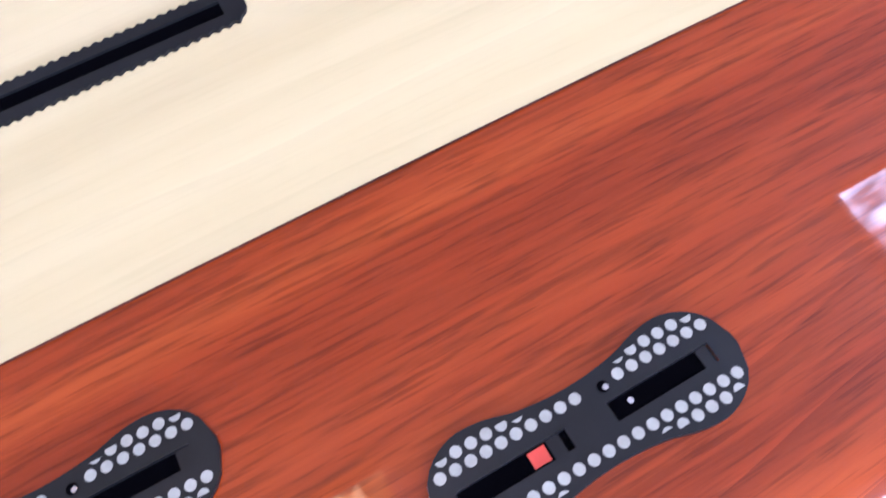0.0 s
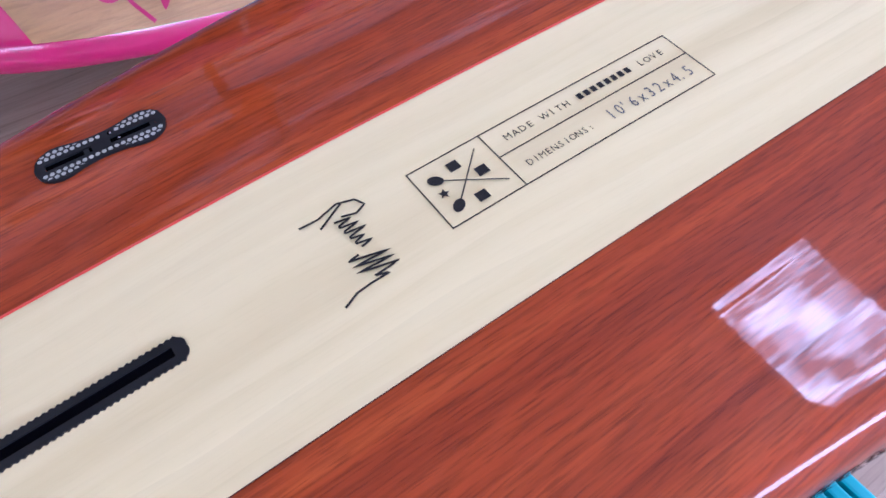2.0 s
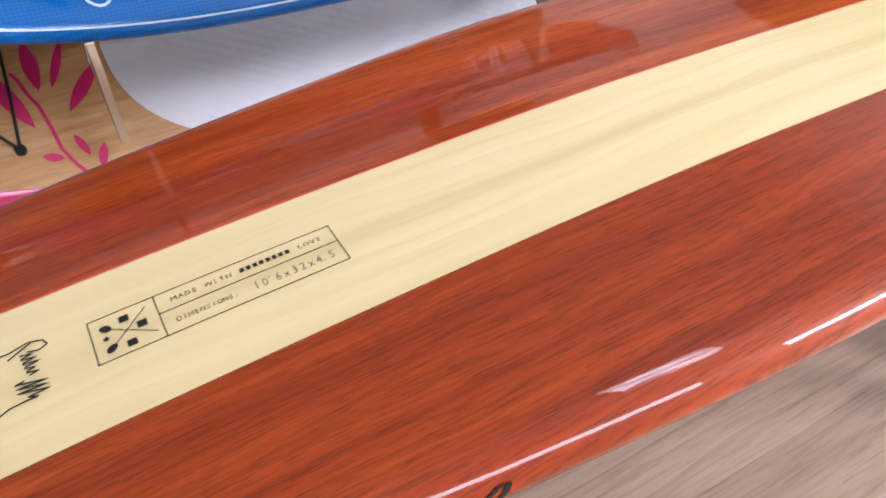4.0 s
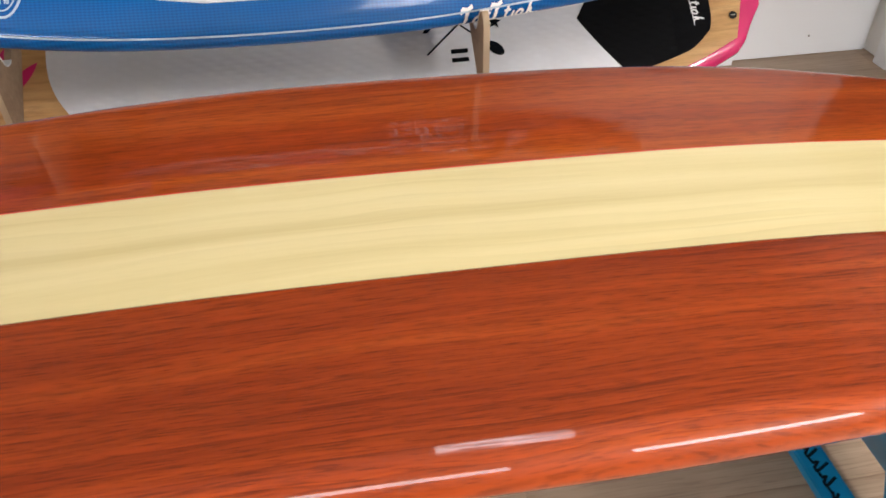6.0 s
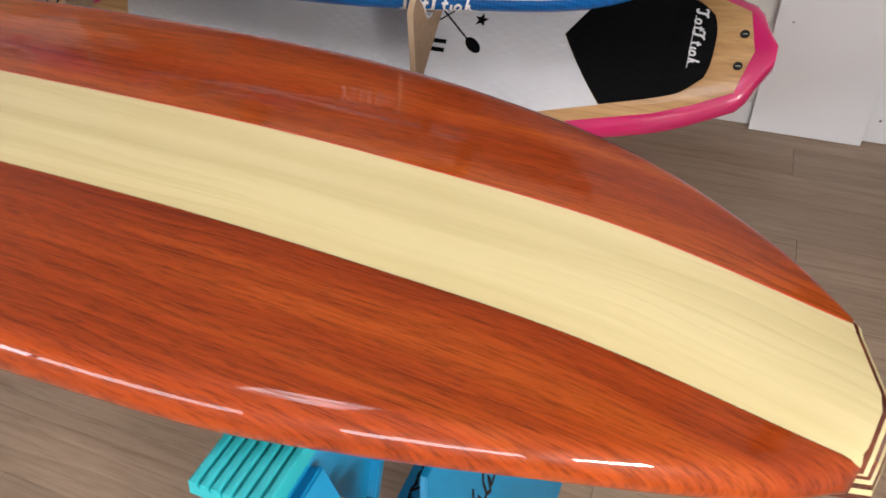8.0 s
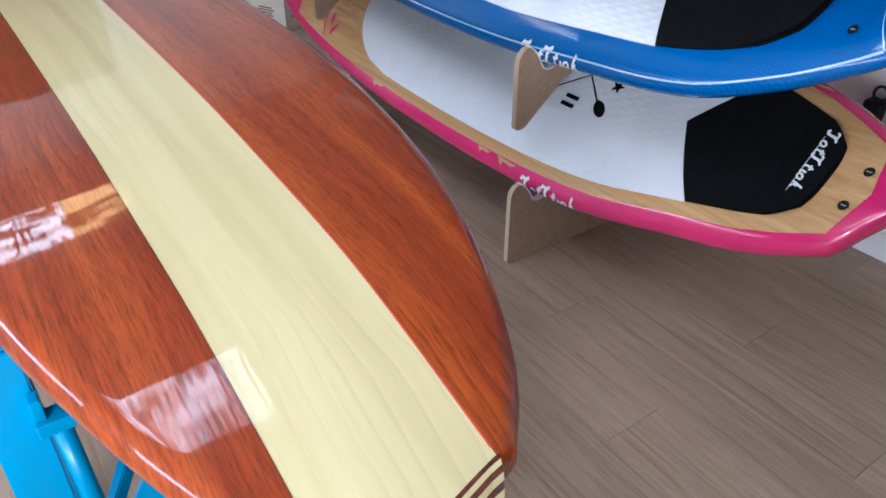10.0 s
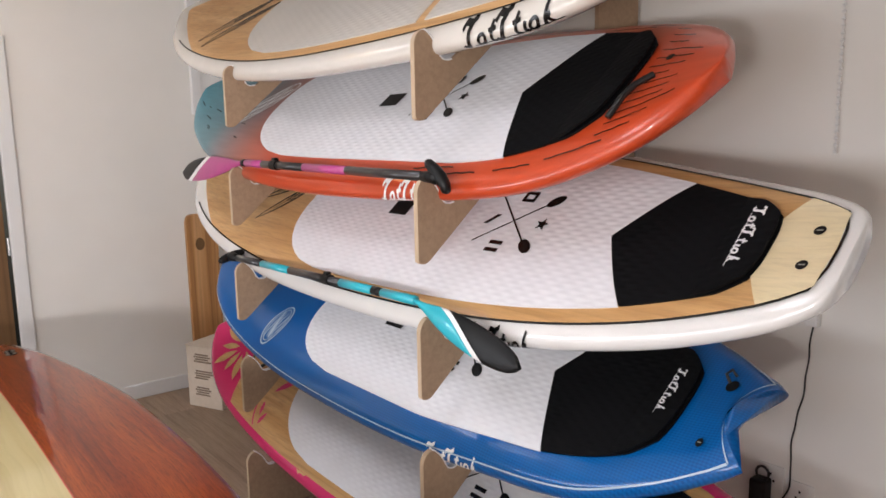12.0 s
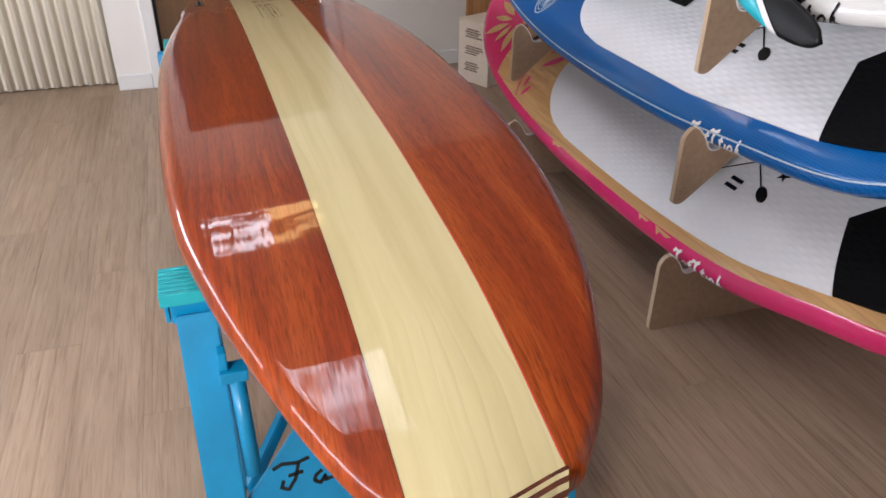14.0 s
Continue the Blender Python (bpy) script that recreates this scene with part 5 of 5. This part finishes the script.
oval = stroke([(OU + 0.17 * math.cos(a * math.tau / 30) * c - 0.042 * math.sin(a * math.tau / 30) * s, OV + 0.17 * math.cos(a * math.tau / 30) * s + 0.042 * math.sin(a * math.tau / 30) * c) for a in range(31)], 0.006)
for k in range(6):
    b = -0.026 + 0.0105 * k
    run = [(-0.13 + 0.026 * i, b * math.cos(0.15 * (i - 5)) + 0.006 * math.sin(1.3 * i + 2 * k)) for i in range(11)]
    oval += stroke([(OU + p * c - q * s, OV + p * s + q * c) for p, q in run], [0.003 + 0.004 * math.sin(math.pi * i / 10) for i in range(11)])
part("oval_print", decal_bm(deck, oval, lift=0.004), M_WHITEPRINT, og, "white oval print")
part("carry_handle", decal_bm(deck, [[(0.135, -0.025), (0.235, -0.025), (0.235, 0.04), (0.135, 0.04)]], lift=0.009), M_BLACKPL, og, "black recessed carry handle")
part("leash_strap", tube_bm([deck(1.22, -0.155, 0.008), deck(1.235, -0.10, 0.02), deck(1.24, -0.05, 0.016), deck(1.265, -0.01, 0.008)], 0.008, 8), M_CABLE, og, "black leash strap")
part("screw_plug", decal_bm(deck, [disc(1.27, 0.06, 0.011)], lift=0.004), M_INK, og)
script(og, lambda a, b: (0.50 + a, -0.006 + b), rail_surface(deck, hw), 0.045, M_WHITEPRINT, 0.002)

# ivory board on the top arms
cr, deck, hw = rack_board("bamboo paddle board with ivory rails and ivory deck pad", 1.36, 2.168, 39, 0.95, -1.40, 1.50, 0.80, 0.12, M_CREAMGLOSS, ROUND, grow=1.04)
part("deck_veneer", skin_between(deck, lambda q: -1.34 + 0.4 * abs(q) ** 2.5, lambda q: 1.40 - 0.2 * abs(q) ** 3, lambda u: hw(u) - 0.05, lift=0.0025), M_BAMBOO, cr, "honey bamboo deck veneer")
part("pin_line", line_bm(deck, [[(u, s * (hw(u) - 0.05)) for u in [-1.15 + 2.4 * k / 60 for k in range(61)]] for s in (-1, 1)], 0.005, 0.004), M_INK, cr, "thin black pin line")
part("deck_pad", skin_between(deck, lambda q: -0.62 + 0.34 * (1 - math.sqrt(max(0.0, 1 - abs(q) ** 2.4))), lambda q: 0.62, lambda u: min(0.32, hw(u) - 0.085), lift=0.006, edge=0.005), M_PADIVORY, cr, "ivory embossed foam deck pad")
part("deck_pad", skin_between(deck, lambda q: 0.66, lambda q: 1.1, lambda u: min(0.32, hw(u) - 0.085), lift=0.006, edge=0.005), M_PADIVORY, cr, "ivory embossed foam deck pad")
feather(cr, deck, (-0.96, -0.225), (-0.68, 0.12), 0.022)
feather(cr, deck, (-0.89, -0.255), (-0.60, 0.08), 0.020)
script(cr, lambda a, b: (0.845 + a, -0.016 + b), rail_surface(deck, hw), 0.056, M_INK, 0.002)

# ---- paddles on the rack arms ----


def blade_bm(m, length, width, start, stop):
    """A stretch of a paddle blade along local x, cut slantwise; start and stop are (middle, slant)."""
    plan = spline([0.0, 0.08, 0.25, 0.45, 0.65, 0.82, 0.93, 0.98, 1.0], [0.16, 0.22, 0.62, 0.92, 1.0, 0.90, 0.64, 0.36, 0.10])
    bm = bmesh.new()
    rings = []
    for k in range(15):
        row = []
        for side in (1, -1):
            for j in range(9):
                q = (-1 + j / 4) * side
                a, b = start[0] + start[1] * q, stop[0] + stop[1] * q
                s = min(1.0, max(0.0, a + (b - a) * k / 14))
                row.append(m @ Vector((s * length, q * plan(s) * width / 2, side * (0.003 + 0.005 * (1 - q * q)) + 0.03 * s * s)))
        rings.append([bm.verts.new(p) for p in row])
    for a, b in zip(rings, rings[1:]):
        n = len(a)
        for i in range(n):
            bm.faces.new((a[i], a[(i + 1) % n], b[(i + 1) % n], b[i]))
    bm.faces.new(rings[0][::-1])
    bm.faces.new(rings[-1])
    return bm


def paddle(label, grip_end, throat, tip, bands, colour, spin, slant, wide, mid, at, bar):
    t = thing("paddle", label, "paddle", None, "paddles on the rack")
    g, e, p = Vector(grip_end), Vector(throat), Vector(tip)
    d = (e - g).normalized()
    cuts = [0.0] + [b for b, _ in bands]
    for (a, mtl), b0 in zip(bands, cuts):
        part("shaft", tube_bm([g + (e - g) * b0, g + (e - g) * a], 0.0145), mtl, t, smooth=True)
    part("clamp", tube_bm([g + (e - g) * (at - 0.018), g + (e - g) * (at + 0.018)], 0.019), M_BLACKPL, t, "black clamp")
    part("clamp_lever", box_bm(-0.012, 0.012, -0.010, 0.010, 0.015, 0.028, 0.004), M_BLACKPL, t).location = g + (e - g) * at
    part("grip_neck", tube_bm([g - d * 0.02, g - d * 0.005, g + d * 0.02, g + d * 0.05], [0.020, 0.021, 0.0175, 0.0155]), M_BLACKPL, t, smooth=True)
    c = Vector(bar)
    top = g - d * 0.022
    part("grip", tube_bm([top + c * k - d * h for k, h in ((-0.056, -0.014), (-0.050, -0.010), (-0.030, 0.0), (0.0, 0.006), (0.030, 0.0), (0.050, -0.010), (0.056, -0.014))], [0.007, 0.0135, 0.0165, 0.0185, 0.0165, 0.0135, 0.007]), M_BLACKPL, t, "black T grip", smooth=True)
    x = (p - e).normalized()
    y = x.cross(Vector(spin)).normalized()
    z = x.cross(y)
    m = Matrix((x, y, z)).transposed().to_4x4()
    m.translation = e
    ln = (p - e).length
    part("blade", blade_bm(m, ln, wide, (0.0, 0.0), (mid, slant)), colour, t, smooth=True)
    part("blade_stripe", blade_bm(m, ln, wide, (mid, slant), (mid + 0.08, slant)), M_WHITEPRINT, t, "white blade stripe", smooth=True)
    part("blade_tip", blade_bm(m, ln, wide, (mid + 0.08, slant), (1.0, 0.0)), M_BLACKPL, t, "black blade tip", smooth=True)
    return t


paddle("paddle with a turquoise banded shaft and blade", (-0.676, 1.055, 1.145), (0.614, 1.055, 1.171), (1.02, 1.05, 1.064), [(0.22, M_CARBON), (0.40, M_TURQ), (0.68, M_CARBON), (0.83, M_TURQ), (0.87, M_BLACKPL), (1.0, M_TURQ)], M_TURQ, (0.05, -1, 0.25), 0.2, 0.088, 0.46, 0.61, (0.1, 0.95, 0.3))
paddle("paddle with a magenta banded shaft and blade", (0.715, 1.055, 1.535), (-0.517, 1.055, 1.547), (-1.257, 1.055, 1.49), [(0.365, M_CARBON), (0.592, M_MAGENTA), (0.855, M_CARBON), (0.974, M_MAGENTA), (1.0, M_BLACKPL)], M_MAGENTA, (0, -1, 0.25), -0.15, 0.105, 0.64, 0.773, (0.62, 0.12, -0.77))

# ---- small things by the wall ----
slab = thing("timber_slab", "upright rounded pine slab leaning in the corner", "timber slab", pose(-2.30, 1.44, 0, 0, 0, 0))
part("slab", plate_bm(rounded([(0, 0), (0.20, 0), (0.20, 1.17), (0, 1.17)], [0, 0, 0.05, 0.05]), "x", 0.0, 0.035, 0.004), M_PINE, slab)
part("knot", decal_bm(lambda a, b, l: Vector((0.035 + l, a, b)), [disc(0.08, 0.98, 0.03, 0.04)], lift=0.0012), M_DOOR, slab, "dark knot hole")

carton = thing("cardboard_box", "printed brown cardboard box standing on the floor", "cardboard box", pose(-2.13, 1.335, 0, 0, 0, 25))
part("carton_body", box_bm(0, 0.265, 0, 0.26, 0, 0.385, 0.004), M_CARTON, carton)
part("flap", box_bm(-0.004, 0.269, -0.004, 0.128, 0.386, 0.390), M_CARTON, carton)
part("flap", box_bm(-0.004, 0.269, 0.134, 0.264, 0.386, 0.390), M_CARTON, carton)
rnd = random.Random(4)
for r in range(3):
    for k in range(4):
        w, z = 0.10 + 0.06 * rnd.random(), 0.075 + 0.105 * r + 0.015 * k
        part("print_bar", box_bm(0.06 + 0.01 * (k % 2), 0.06 + w, -0.0012, -0.0002, z, z + 0.010), M_BROWNPRINT, carton)
        part("print_bar", box_bm(0.2652, 0.2662, 0.05 + 0.01 * (k % 2), 0.05 + w, z, z + 0.010), M_BROWNPRINT, carton)

def socket(x, z, label):
    t = thing("wall_socket", label, "socket", pose(x, WY1, z), "wall sockets")
    part("plate", box_bm(-0.043, 0.043, -0.010, -0.001, -0.043, 0.043, 0.003), M_SOCKET, t)
    for a, b in ((0, 0.012), (-0.011, -0.010), (0.011, -0.010)):
        # black blocks on the plate, coloured as the dark of the holes
        part("pin_hole_shade", box_bm(a - 0.003, a + 0.003, -0.0108, -0.0098, b - 0.004, b + 0.004), M_HOLESHADE, t)
    part("rocker_switch", box_bm(0.018, 0.028, -0.013, -0.009, 0.014, 0.032, 0.001), M_SOCKET, t)
    return t


socket(1.300, 0.486, "white single wall socket, empty, beside a black cable")
socket(1.203, 0.515, "white single wall socket with a black adapter plugged in")
plugt = thing("power_adapter", "black plug-in power adapter with a looped cable", "adapter", pose(1.185, WY1, 0.475))
part("adapter_body", box_bm(-0.026, 0.026, -0.068, -0.012, -0.072, 0.040, 0.008), M_BLACKPL, plugt)
part("cable_loop", tube_bm([(0.008 + 0.021 * math.cos(a * math.tau / 16), -0.045, 0.062 + 0.023 * math.sin(a * math.tau / 16)) for a in range(17)], 0.0045, 6), M_CABLE, plugt)
cable = thing("power_cable", "thin black power cable hanging down the wall", "cable")
sway = spline([0.05, 0.38, 0.45, 0.52, 0.60, 0.67, 0.735, 0.80, 0.88, 0.98, 1.05], [1.225, 1.222, 1.245, 1.272, 1.268, 1.270, 1.278, 1.292, 1.301, 1.307, 1.312])
pts = [(sway(z) + 0.002 * math.sin(z * 55), z) for z in (0.05 + 0.02 * k for k in range(51))]
part("cord", tube_bm([(x, WY1 - 0.018, z) for x, z in pts], 0.0027, 6), M_CABLE, cable, smooth=True)
part("wall_plug", box_bm(1.292, 1.332, WY1 - 0.035, WY1 - 0.002, 1.05, 1.10, 0.006), M_SOCKET, cable, "white plug block")

chain = thing("blind_chain", "white beaded blind chain hanging on the wall", "blind chain")
part("bead_chain", tube_bm([(1.345, WY1 - 0.02, z) for z in (1.58, 2.0, CEIL - 0.03)], 0.002, 6), M_TRIM, chain)
bead = None
for k in range(56):
    z = 1.58 + 0.0198 * k
    if bead is None:
        bm = bmesh.new()
        bmesh.ops.create_icosphere(bm, subdivisions=1, radius=0.0066)
        bead = part("bead", bm, M_TRIM, chain, smooth=True)
        bead.location = (1.345, WY1 - 0.02, z)
    else:
        b2 = new("bead", bead.data)
        b2.parent, b2.location = chain, (1.345, WY1 - 0.02, z)

# ---- floor planks ----
PW, PL = 0.192, 1.285
plank = None
y, row = -2.5, 0
while y < 2.03:
    x = -2.75 - (row * 0.437) % PL
    while x < 2.75:
        a, b = max(x, -2.75), min(x + PL, 2.75)
        if b - a > 0.05:
            full = abs((b - a) - PL) < 1e-6
            if full and plank is not None:
                p = new("plank", plank.data)
                p.parent = sub
            else:
                p = part("plank", box_bm(-(b - a) / 2 + 0.0007, (b - a) / 2 - 0.0007, -PW / 2 + 0.0003, PW / 2 - 0.0003, -0.012, 0.0), M_FLOOR, sub)
                if full:
                    plank = p
            p.location = ((a + b) / 2, y + PW / 2, 0)
        x += PL
    y += PW
    row += 1
